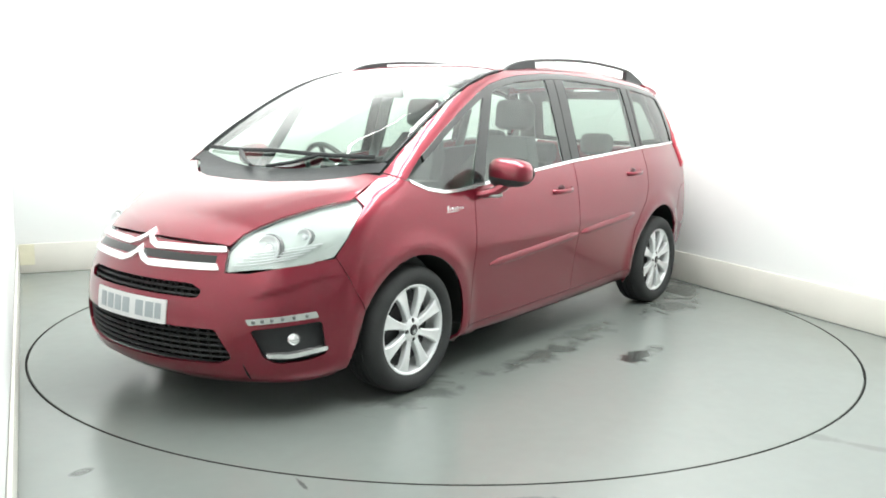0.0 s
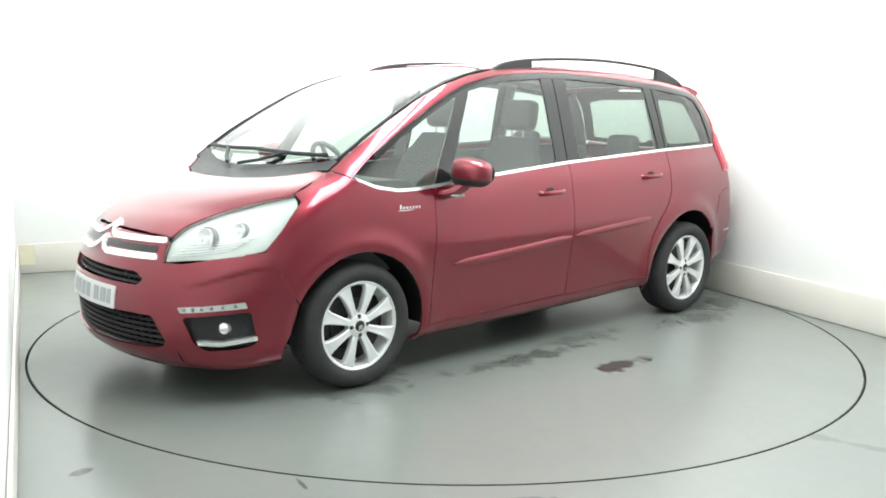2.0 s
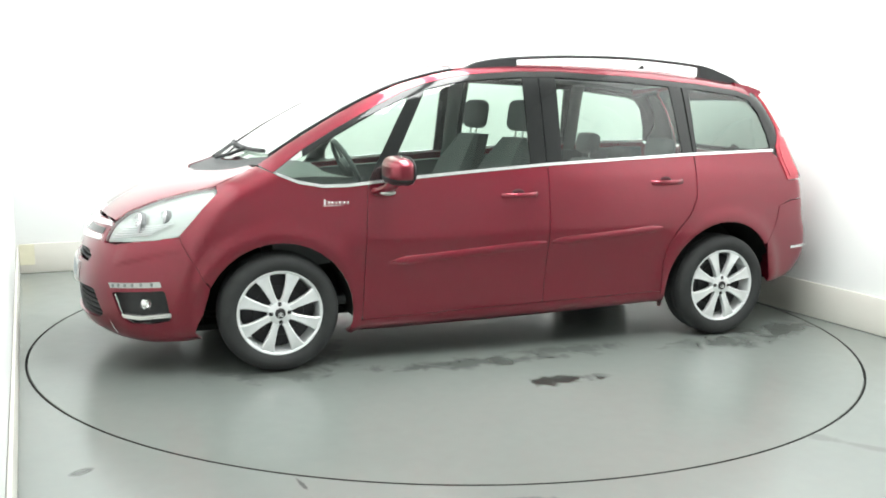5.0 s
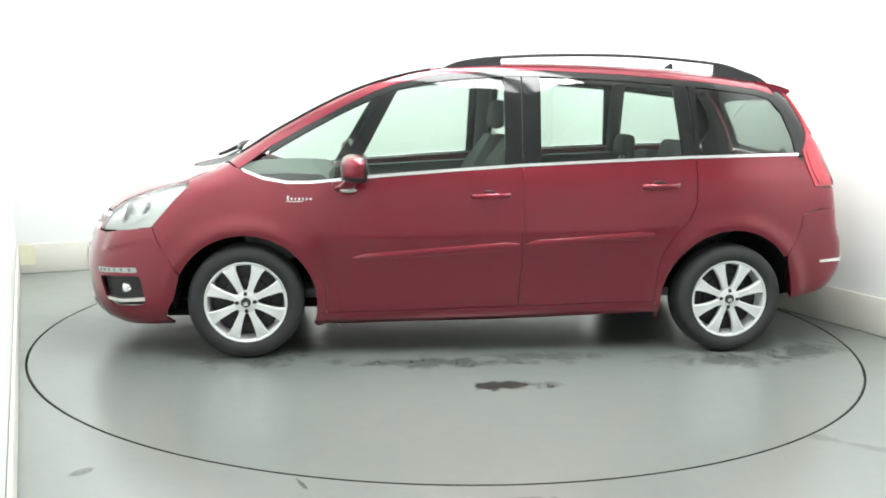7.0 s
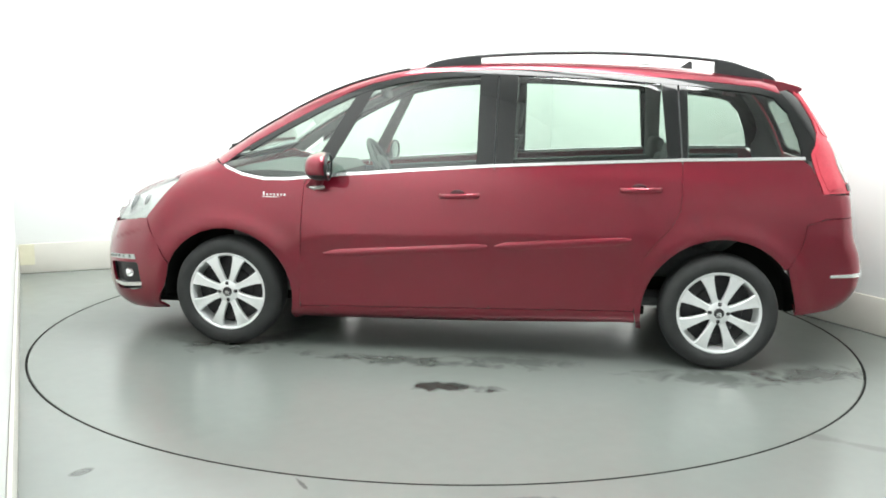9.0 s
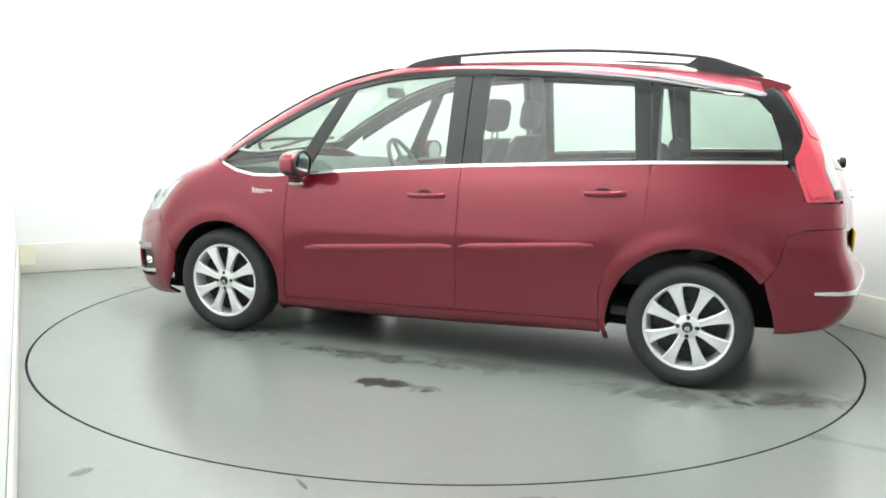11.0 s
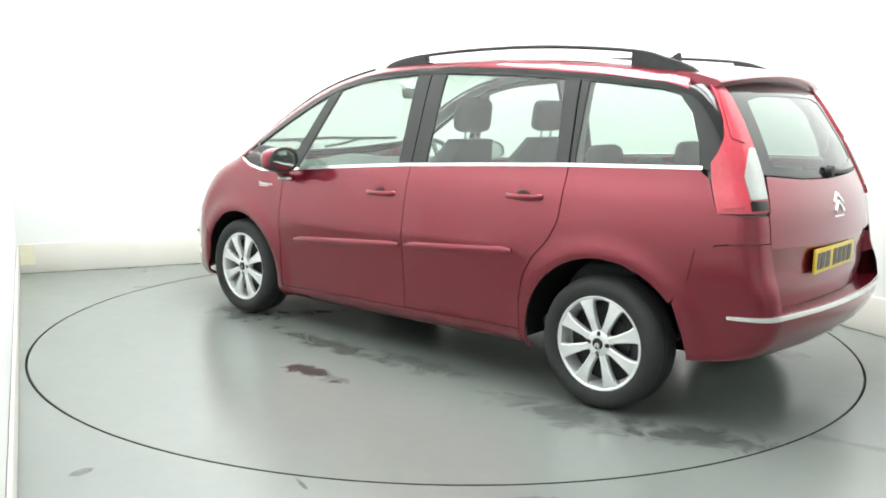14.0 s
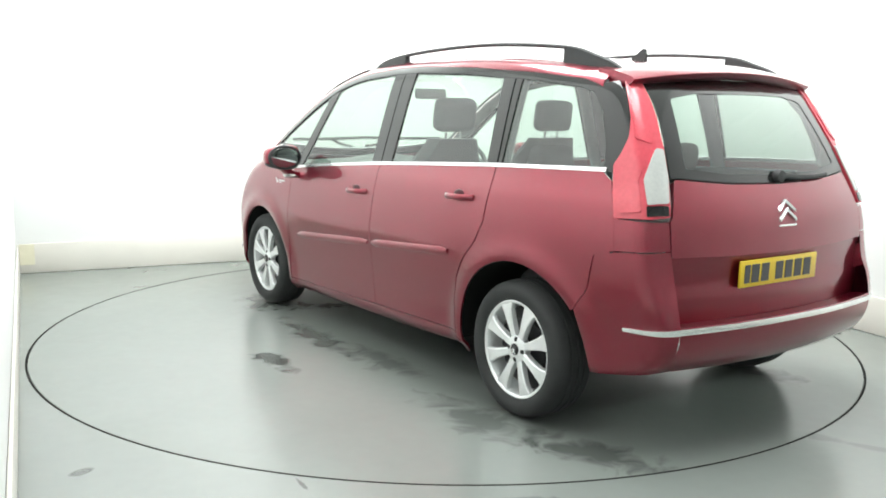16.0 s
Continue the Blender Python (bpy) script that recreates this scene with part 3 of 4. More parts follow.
    both("inner_roof_side", [panel_surface(rail, SIDE, step=0.06, round_by=0, off=-0.006)], TRIM, car, "grey inner roof side trim", 0.004)
    # windows along the side, each pane let in flush
    def between(x0, x1, top0, top1, inset=0.01):
        lower = [(x0 + (x1 - x0) * i / 8, belt(x0 + (x1 - x0) * i / 8) + inset) for i in range(9)]
        upper = [(top1 + (top0 - top1) * i / 8, light_top(top1 + (top0 - top1) * i / 8) - inset) for i in range(9)]
        return lower + upper
    tri = [(1.165, 1.044)] + [(x, belt(x) + 0.010) for x in (1.07, 0.95, 0.82, 0.70)] + [(0.415, light_top(0.415) - 0.014)] + [(x, light_top(x) - 0.012) for x in (0.6, 0.8, 1.0)]
    both("quarter_light", [panel_surface(tri, SIDE, off=-0.006, step=0.05)], GLASS, car, "green tinted triangular side window", 0.004)
    for pane, mat, lab, outline in (
            ("front_door_window", GLASS, "green tinted door window", between(0.625, -0.245, 0.345, -0.245)),
            ("rear_door_window", GLASS, "green tinted door window", between(-0.425, -1.262, -0.435, -1.215)),
            ("rear_quarter_window", PRIVACY, "tinted rear quarter window", between(-1.345, -1.955, -1.335, -1.80)[:9] + [(-1.93, 1.235), (-1.865, 1.38), (-1.80, 1.455), (-1.72, 1.478),
             (-1.55, 1.505), (-1.335, 1.525)])):
        both(pane, [panel_surface(outline, SIDE, off=-0.006, step=0.05, round_by=0.02)], mat, car, lab, 0.004)
    # black pillars and frames between the panes
    def frame_piece(x0, x1, t0, t1):
        return [(x0, belt(x0) + 0.002), (x1, belt(x1) + 0.002), (t1, light_top(t1) + 0.010), (t0, light_top(t0) + 0.010)]
    both("front_pillar_trim", [panel_surface([(0.712, belt(0.712)), (0.61, belt(0.61)), (0.335, light_top(0.335) + 0.01), (0.43, light_top(0.43) + 0.01)], SIDE, off=-0.003, round_by=0)], GLOSS_BLACK, car)
    both("centre_pillar_trim", [panel_surface(frame_piece(-0.235, -0.329, -0.235, -0.333), SIDE, off=-0.002, round_by=0),
                                panel_surface(frame_piece(-0.337, -0.435, -0.341, -0.445), SIDE, off=-0.002, round_by=0)], GLOSS_BLACK, car)
    both("rear_pillar_trim", [panel_surface(frame_piece(-1.252, -1.322, -1.205, -1.29), SIDE, off=-0.002, round_by=0),
                              panel_surface(frame_piece(-1.332, -1.355, -1.30, -1.345), SIDE, off=-0.002, round_by=0)], GLOSS_BLACK, car)
    # dark frame strip over the panes, and the bright strip under them
    strip = [(x, z + 0.012) for x, z in LIGHT_TOP[1:15]] + [(x, z - 0.020) for x, z in LIGHT_TOP[14:0:-1]]
    both("window_frame_strip", [panel_surface(strip, SIDE, off=-0.001, step=0.018, round_by=0)], GLOSS_BLACK, car, thick=0.02)
    end = [(-1.87, 1.385), (-1.80, 1.455), (-1.79, 1.485), (-1.885, 1.502), (-1.945, 1.44), (-2.005, 1.34), (-2.035, 1.24), (-2.02, 1.13), (-1.98, 1.135), (-1.95, 1.15), (-1.93, 1.24)]
    both("window_end_strip", [panel_surface(end, SIDE, off=-0.001, step=0.03, round_by=0)], GLOSS_BLACK, car)
    bright = [(1.188, 1.038)] + [(x, z + 0.005) for x, z in BELT[1:]] + [(x, z - 0.011) for x, z in BELT[:0:-1]] + [(1.178, 1.020)]
    both("window_trim_strip", [panel_surface(bright, SIDE, off=0.004, step=0.02, round_by=0)], CHROME, car, "thin chrome strip", 0.01)
    # bonnet, scuttle, windscreen, roof
    half = [(2.03, 0.0), (2.022, 0.15), (1.995, 0.32), (1.955, 0.455), (1.895, 0.475), (1.742, 0.556), (1.60, 0.652), (1.50, 0.740), (1.475, 0.742), (1.38, 0.731), (1.285, 0.718),
            (1.295, 0.640), (1.38, 0.53), (1.455, 0.42), (1.53, 0.24), (1.555, 0.0)]
    bonnet = half[:-1] + [(1.555, 0.0)] + [(x, -y) for x, y in half[-2:0:-1]]
    skin("bonnet", [panel_surface(top_pts(bonnet), UP, round_by=0.006)], RED, car)
    hs = [(1.548, 0.0), (1.523, 0.235), (1.448, 0.412), (1.372, 0.522), (1.285, 0.632), (1.265, 0.70)]
    hw = [(1.20, 0.70), (1.255, 0.55), (1.32, 0.35), (1.36, 0.15), (1.37, 0.0)]
    sc = hs + hw + [(x, -y) for x, y in hw[-2::-1]] + [(x, -y) for x, y in hs[:0:-1]]
    skin("scuttle_panel", [panel_surface(top_pts(sc), UP, off=-0.006, round_by=0)], BLACK, car, "black plastic scuttle panel")
    ws = [(1.362, 0.0), (1.352, 0.15), (1.312, 0.35), (1.248, 0.55), (1.195, 0.69), (1.1, 0.695), (0.9, 0.678), (0.7, 0.660), (0.5, 0.641), (0.3, 0.623), (0.18, 0.612), (0.12, 0.4), (0.10, 0.0)]
    wp = ws + [(x, -y) for x, y in ws[-2:0:-1]]
    skin("windscreen", [panel_surface(top_pts(wp), UP, off=-0.004, step=0.045)], WINDSCREEN, car, "large green tinted panoramic windscreen", 0.005)
    edge = [(1.205, 0.700), (1.1, 0.7005), (0.9, 0.683), (0.7, 0.664), (0.5, 0.645), (0.3, 0.627), (0.17, 0.615)]
    seal = edge + [(x, y - 0.011) for x, y in edge[::-1]]
    both("windscreen_seal", [panel_surface(top_pts(seal), UP, off=0.007, step=0.02, round_by=0)], BLACK, car, "black windscreen seal", 0.014)
    rf = [(0.09, 0.0), (0.11, 0.4), (0.17, 0.607)] + [(x, roof_edge(x) - 0.004) for x in (0.0, -0.2, -0.6, -1.0, -1.4, -1.65, -1.82)] + [(-1.845, 0.4), (-1.86, 0.2), (-1.865, 0.0)]
    roof = rf + [(x, -y) for x, y in rf[-2:0:-1]]
    skin("roof", [panel_surface(top_pts(roof), UP, step=0.05)], RED, car)
    # front bumper with its openings
    E = 0.585
    lip = [(E, 0.662), (0.49, 0.662), (0.462, 0.755), (0.32, 0.768), (0.15, 0.772), (0, 0.774)]
    low = [(0, 0.172), (0.3, 0.172), (E, 0.178)]
    hl = low + [(E, 0.3), (E, 0.5)] + lip
    mid = hl + [(-y, z) for y, z in hl[-2:0:-1]]
    up_hole = [(-0.36, 0.612), (0.36, 0.612), (0.42, 0.585), (0.40, 0.552), (0.0, 0.553), (-0.40, 0.552), (-0.42, 0.585)]
    lo_hole = [(-0.49, 0.425), (0.49, 0.425), (0.552, 0.30), (0.50, 0.272), (0.25, 0.262), (-0.25, 0.262), (-0.50, 0.272), (-0.552, 0.30)]
    pieces = [panel_surface(front_pts(mid), AHEAD, [front_pts(up_hole), front_pts(lo_hole)], 0.03, round_by=0)]
    CORNER = (0.72, 0.69, 0)
    seam = [(1.663, 0.718), (1.60, 0.594), (1.526, 0.468), (1.56, 0.33), (1.565, 0.185)]
    oc = (front_pts([(E - 0.004, 0.178), (E - 0.004, 0.3), (E - 0.004, 0.5), (E - 0.004, 0.662)]) + front_pts([(0.685, 0.687), (0.76, 0.703)]) + [(1.74, side_y(1.74, 0.71), 0.71)]
          + [(x, side_y(x, z), z) for x, z in seam] + [(1.75, side_y(1.75, 0.175), 0.175)] + front_pts([(0.70, 0.172)]))
    pocket = [(1.985, 0.615, 0.425), (1.86, 0.72, 0.44), (1.745, 0.806, 0.452), (1.722, 0.812, 0.30), (1.80, 0.775, 0.278), (1.90, 0.692, 0.272), (1.945, 0.655, 0.30)]
    corner = panel_surface(oc, CORNER, [pocket], 0.016, round_by=0)
    mirrored = (corner[0] * (1, -1, 1), corner[1] * (1, -1, 1), corner[2][:, ::-1])
    bumper = skin("front_bumper", pieces + [corner, mirrored], RED, car, joint=E)
    # grilles: dark mesh bars set back in the openings
    for name, z0, z1, hw, rows, lean in (("upper_grille", 0.545, 0.62, 0.44, 3, 0), ("lower_grille", 0.258, 0.435, 0.58, 7, 0)):
        bm = bmesh.new()
        for i in range(rows):
            z = z0 + (z1 - z0) * (i + 0.5) / rows
            pts = [(front_x(abs(y), z) - 0.028, y, z) for y in np.linspace(-hw, hw, 25)]
            add_tube(bm, pts, 0.010, 0.0058, 6)
        for y in np.linspace(-hw, hw, 25):
            add_tube(bm, [(front_x(abs(y), z) - 0.034, y, z) for z in np.linspace(z0, z1, 4)], 0.004, 0.008, 5, up=(1, 0, 0))
        g = part(name, bm, BLACK, bumper, "black honeycomb grille")
        back = [panel_surface(front_pts([(-hw, z0 - 0.03), (hw, z0 - 0.03), (hw, z1 + 0.015), (-hw, z1 + 0.015)]), AHEAD, off=-0.05, round_by=0, step=0.06)]
        skin("grille_backing", back, DARK, bumper, thick=0.002)
    both("fog_lamp_pocket", [panel_surface([(1.995, 0.605, 0.435), (1.86, 0.72, 0.45), (1.735, 0.81, 0.462), (1.712, 0.815, 0.29), (1.90, 0.692, 0.262), (1.955, 0.65, 0.29)], CORNER, off=-0.03, round_by=0)], BLACK, bumper)
    both("fog_lamp_trim", [panel_surface([(1.94, 0.664, 0.320), (1.86, 0.735, 0.316), (1.72, 0.813, 0.338), (1.72, 0.813, 0.318), (1.86, 0.735, 0.296), (1.935, 0.668, 0.302)], CORNER, off=0.006, step=0.02, round_by=0)], CHROME, bumper, "chrome strip", 0.03)
    both("daytime_lamp", [panel_surface([(2.0, 0.602, 0.472), (1.88, 0.70, 0.484), (1.765, 0.793, 0.497), (1.757, 0.798, 0.470), (1.88, 0.70, 0.458), (1.99, 0.612, 0.447)], CORNER, off=0.004, step=0.02, round_by=0.006)], WHITE_LENS, bumper, "clear daytime running lamp strip")
    for s in (1, -1):
        for i in range(6):
            k = (i + 0.5) / 6
            yy, zz = 0.615 + 0.168 * k, 0.4595 + 0.024 * k
            bm = bmesh.new()
            add_lathe(bm, [(0.0005, 0.004), (0.006, 0.003), (0.009, -0.002), (0.009, -0.008)], 12, "X")
            part("lamp_diode", bm, TRIM, bumper, "small daytime lamp diode", m=pose(front_x(yy, zz) + 0.004, s * (yy + 0.004), zz, 0, 0, s * 40))
        bm = bmesh.new()
        add_lathe(bm, [(0.0005, 0.010), (0.016, 0.008), (0.025, 0.002), (0.029, -0.012), (0.029, -0.03)], 24, "X")
        part("fog_lamp", bm, CHROME, bumper, "round fog lamp", m=pose(1.838, s * 0.725, 0.376, 0, 0, s * 38))
    # the double chevron bars
    for name, z0, z1, tip in (("upper_chrome_bar", 0.735, 0.757, 0.050), ("lower_chrome_bar", 0.664, 0.690, 0.052)):
        inner = [(0.0, z1 + tip), (0.035, z1 + tip * 0.35), (0.085, z1 - 0.004), (0.13, z1)]
        outer = [(0.45, z1 + 0.005), (0.468, z0 + 0.008)]
        under = [(0.45, z0 + 0.004), (0.13, z0 - 0.004), (0.095, z0 - 0.004), (0.04, z0 + tip * 0.25), (0.0, z0 + tip * 0.8)]
        h2 = inner + outer + under
        poly = h2 + [(-y, z) for y, z in h2[-2:0:-1]]
        skin(name, [panel_surface(front_pts(poly), AHEAD, off=0.012, step=0.02, round_by=0)], CHROME, car, "chrome double chevron grille bar", 0.02)
    skin("grille_gap", [panel_surface(front_pts([(-0.44, 0.697), (0.44, 0.697), (0.43, 0.728), (-0.43, 0.728)]), AHEAD, off=0.002, round_by=0)], GLOSS_BLACK, car)
    # headlamps: clear lens over a bright reflector with two bowls
    LAMP = (0.75, 0.5, 0.42)
    lens = (front_pts([(0.492, 0.668), (0.466, 0.752)]) + top_pts([(1.897, 0.479), (1.742, 0.560), (1.60, 0.656), (1.525, 0.715), (1.478, 0.752)])
            + [(x, side_y(x, z), z) for x, z in ((1.490, 0.922), (1.543, 0.870), (1.603, 0.800), (1.668, 0.728))] + front_pts([(0.76, 0.706), (0.685, 0.690)]))
    for lamp in both("headlamp", [panel_surface(lens, LAMP, off=-0.001, step=0.03, round_by=0.01)], CLEAR, car, "large swept clear headlamp", 0.012):
        s = 1 if sum(v.co.y for v in lamp.data.vertices) > 0 else -1
        skin("reflector", [panel_surface(lens, LAMP, off=-0.020, step=0.04, round_by=0.01)], REFLECTOR, lamp, thick=0.002, mirror=s < 0)
        for cy, cz, r in ((0.600, 0.775, 0.054), (0.690, 0.818, 0.034)):
            cx = front_x(cy, cz)
            nx, ny, nz = body_normal(np.array([(cx, cy, cz)]))[0]
            way = Vector((nx + 0.9, s * ny * 0.7, nz * 0.6)).normalized()
            m = Matrix.Translation(Vector((cx, s * cy, cz)) - 0.024 * Vector((nx, s * ny, nz))) @ way.to_track_quat("X", "Z").to_matrix().to_4x4()
            bm = bmesh.new()
            add_lathe(bm, [(0.0005, -0.006), (r * 0.5, -0.004), (r * 0.85, 0.004), (r, 0.012), (r * 1.08, 0.012), (r * 1.08, -0.02)], 32, "X")
            bowl = part("bowl", bm, SILVER, lamp, "silver lamp bowl", m=m)
            bm = bmesh.new()
            add_lathe(bm, [(r * 1.085, 0.002), (r * 1.16, 0.005), (r * 1.22, 0.0), (r * 1.22, -0.02)], 32, "X")
            part("bowl_ring", bm, TRIM, bowl, "grey lamp bezel")
            bm = bmesh.new()
            add_lathe(bm, [(0.0005, 0.014), (r * 0.28, 0.011), (r * 0.42, 0.002), (r * 0.44, -0.006)], 20, "X")
            part("bulb_lens", bm, SILVER if r < 0.04 else CHROME, bowl, "small lamp projector")
        for k in range(5):
            pts = [(0.505 + 0.20 * i / 8 + 0.012 * k, 0.690 + 0.014 * k + 0.036 * (i / 8)**1.5) for i in range(9)]
            bm = bmesh.new()
            add_tube(bm, [(front_x(y, z) - 0.018, s * y, z) for y, z in pts], 0.003, 0.0025, 6)
            part("reflector_rib", bm, SILVER, lamp)
    # tail: lamps, screen, gate, bumper
    TL = (-0.72, 0.66, 0.2)
    tl = [(-1.879, 0.520, 1.507), (-1.919, 0.513, 1.475), (-1.962, 0.515, 1.419), (-2.011, 0.523, 1.344), (-2.09, 0.557, 1.218), (-2.146, 0.585, 1.116), (-2.198, 0.622, 1.017),
          (-2.219, 0.642, 0.967), (-2.192, 0.721, 0.962), (-2.06, 0.779, 0.957), (-2.025, 0.756, 1.049), (-1.993, 0.725, 1.163), (-2.013, 0.707, 1.207), (-2.013, 0.67, 1.269),
          (-1.983, 0.635, 1.343), (-1.931, 0.606, 1.429), (-1.881, 0.575, 1.494)]
    for lamp in both("tail_lamp", [panel_surface(tl, TL, off=0.006, step=0.03, round_by=0.01)], RED_LENS, car, "tall red boomerang tail lamp", 0.014):
        s = 1 if sum(v.co.y for v in lamp.data.vertices) > 0 else -1
        white = [(-2.081, 0.598, 1.222), (-2.088, 0.562, 1.218), (-2.146, 0.590, 1.116), (-2.195, 0.628, 1.018), (-2.168, 0.714, 1.014), (-2.118, 0.689, 1.108), (-2.099, 0.640, 1.177)]
        upper = [(-1.90, 0.562, 1.478), (-1.925, 0.535, 1.452), (-1.985, 0.540, 1.372), (-2.045, 0.560, 1.275), (-2.062, 0.602, 1.238), (-2.035, 0.655, 1.262), (-2.005, 0.640, 1.330), (-1.945, 0.600, 1.420)]
        lower = [(-2.022, 0.692, 1.215), (-2.060, 0.642, 1.212), (-2.086, 0.655, 1.165), (-2.105, 0.702, 1.10), (-2.15, 0.724, 0.985), (-2.075, 0.766, 0.975), (-2.040, 0.748, 1.055), (-2.010, 0.720, 1.165)]
        for pane in (upper, lower):
            skin("lamp_section", [panel_surface(pane, TL, off=0.011, step=0.03, round_by=0.012)], RED_LENS, lamp, "raised red lens section", 0.006, s < 0)
        skin("reversing_lens", [panel_surface(white, TL, off=0.011, step=0.03, round_by=0.008)], WHITE_LENS, lamp, "clear reversing lamp lens", 0.006, s < 0)
        low = [(-2.204, 0.640, 1.010), (-2.215, 0.645, 0.973), (-2.175, 0.722, 0.970), (-2.165, 0.716, 1.008)]
        skin("lamp_foot", [panel_surface(low, TL, off=0.010, step=0.03, round_by=0.005)], GLOSS_BLACK, lamp, "dark lower lens", 0.006, s < 0)
        skin("lamp_back", [panel_surface(tl, TL, off=-0.009, step=0.05, round_by=0)], TRIM, lamp, "grey lamp back", 0.001, s < 0)
        mid = np.array(tl).mean(0)
        big = [tuple(mid + (np.array(q) - mid) * (1.16, 1.16, 1.05)) for q in tl]
        skin("lamp_housing", [panel_surface(big, TL, off=-0.016, step=0.06, round_by=0)], TRIM, lamp, "grey inner pillar trim", 0.02, s < 0)
    gl = [(0.0, 1.515), (0.3, 1.513), (0.530, 1.492), (0.532, 1.42), (0.540, 1.35), (0.570, 1.225), (0.592, 1.120), (0.3, 1.094), (0.0, 1.088)]
    gp = gl + [(-y, z) for y, z in gl[-2:0:-1]]
    skin("rear_window", [panel_surface(rear_pts(gp), BEHIND, off=-0.002, step=0.05)], REAR_GLASS, car, "dark tinted rear window", 0.005)
    inner = [(0.0, 1.455), (0.3, 1.452), (0.44, 1.430), (0.46, 1.35), (0.490, 1.235), (0.510, 1.155), (0.3, 1.128), (0.0, 1.120)]
    ip = inner + [(-y, z) for y, z in inner[-2:0:-1]]
    skin("window_border", [panel_surface(rear_pts(gp), BEHIND, [rear_pts(ip)], 0.04, off=0.0005)], GLOSS_BLACK, car, "black printed border of the rear window", 0.002)
    gt = [(0.0, 1.082), (0.3, 1.088), (0.578, 1.112), (0.607, 1.04), (0.634, 0.966), (0.648, 0.955), (0.652, 0.815), (0.3, 0.808), (0.0, 0.806)]
    gp = gt + [(-y, z) for y, z in gt[-2:0:-1]]
    gate = skin("tailgate", [panel_surface(rear_pts(gp), BEHIND)], RED, car, thick=0.04)
    rc = [(-0.672, 0.83), (0.672, 0.83), (0.672, 0.53), (-0.672, 0.53)]
    rp, rn, rt = panel_surface(rear_pts(rc), BEHIND, off=-0.012)
    rp[:, 0] += 0.075 * np.clip((0.80 - rp[:, 2]) / 0.25, 0, 1)
    rn = rn + np.array((0, 0, -0.30))
    rn /= np.linalg.norm(rn, axis=1, keepdims=True)
    skin("plate_recess", [(rp, rn, rt)], RED, gate)
    yb = 0.655
    cen = [(0, 0.347), (0.3, 0.347), (yb, 0.352), (yb, 0.42), (yb, 0.552), (0.3, 0.552), (0, 0.552)]
    cen = cen + [(-y, z) for y, z in cen[-2:0:-1]]
    RC = (-0.72, 0.69, 0)
    cn = (rear_pts([(yb - 0.004, 0.352), (yb - 0.004, 0.42), (yb - 0.004, 0.55), (yb, 0.56), (yb, 0.838)]) + [(x, side_y(x, z), z) for x, z in ((-2.15, 0.832), (-2.086, 0.826), (-1.989, 0.797), (-1.964, 0.66), (-1.902, 0.563), (-1.945, 0.42), (-1.962, 0.305), (-2.08, 0.318))])
    c1 = panel_surface(cn, RC, round_by=0, step=0.03)
    m1 = (c1[0] * (1, -1, 1), c1[1] * (1, -1, 1), c1[2][:, ::-1])
    rb = skin("rear_bumper", [panel_surface(rear_pts(cen), BEHIND, round_by=0), c1, m1], RED, car, joint=yb, thick=0.085)
    cs = rear_pts([(-yb, 0.522), (0, 0.526), (yb, 0.522), (yb, 0.545), (0, 0.549), (-yb, 0.545)])
    ce = [rear_pts([(yb, 0.522)])[0], (-2.13, side_y(-2.13, 0.515), 0.515), (-2.13, side_y(-2.13, 0.53), 0.53), rear_pts([(yb, 0.545)])[0]]
    k1 = panel_surface(ce, RC, off=0.008, step=0.02, round_by=0)
    k2 = (k1[0] * (1, -1, 1), k1[1] * (1, -1, 1), k1[2][:, ::-1])
    skin("bumper_trim", [panel_surface(cs, BEHIND, off=0.008, step=0.02, round_by=0), k1, k2], CHROME, rb, "chrome strip", 0.012)
    return front_doors, rear_doors, gate, bumper


def build_plates(car, gate):
    cells = ((-0.215, -0.165), (-0.15, -0.10), (-0.085, -0.035), (-0.02, 0.03), (0.075, 0.125), (0.14, 0.19), (0.20, 0.235))
    # the front plate follows the bumper's curve, the rear one is flat
    fp = skin("number_plate", [panel_surface(front_pts([(-0.26, 0.425), (0.26, 0.425), (0.26, 0.53), (-0.26, 0.53)]), AHEAD, off=0.008, step=0.03, round_by=0.008)], PLATE_WHITE, car, "white number plate, bars greyed to paint in glare", 0.010)
    # front bars in the paler ink that has the glare painted in
    for y0, y1 in cells:
        skin("plate_bar", [panel_surface(front_pts([(y0, 0.445), (y1, 0.445), (y1, 0.512), (y0, 0.512)]), AHEAD, off=0.0095, step=0.03, round_by=0)], GLARE_INK, fp, thick=0.001)
    bm = bmesh.new()
    add_box(bm, -0.006, 0.006, -0.26, 0.26, -0.056, 0.056, 0.004)
    rp = part("number_plate", bm, PLATE_YELLOW, gate, "yellow number plate with dark bars", m=pose(rear_x(0.3, 0.728) + 0.008, 0.05, 0.728, 0, 1, 180))
    for y0, y1 in cells:
        bm = bmesh.new()
        add_box(bm, 0.0055, 0.008, -y1, -y0, -0.038, 0.038)
        part("plate_bar", bm, PLATE_INK, rp)
    # maker's mark on the tailgate: two chevrons and a plain bar
    for z in (0.968, 1.005):
        bm = bmesh.new()
        rows = []
        for y, dz in ((-0.055, -0.042), (0.0, 0.0), (0.055, -0.042)):
            xr = rear_x(abs(y), z + dz)
            rows.append([bm.verts.new(v) for v in ((xr + 0.004, y, z + dz), (xr - 0.008, y, z + dz + 0.003), (xr - 0.008, y, z + dz + 0.015), (xr + 0.004, y, z + dz + 0.018))])
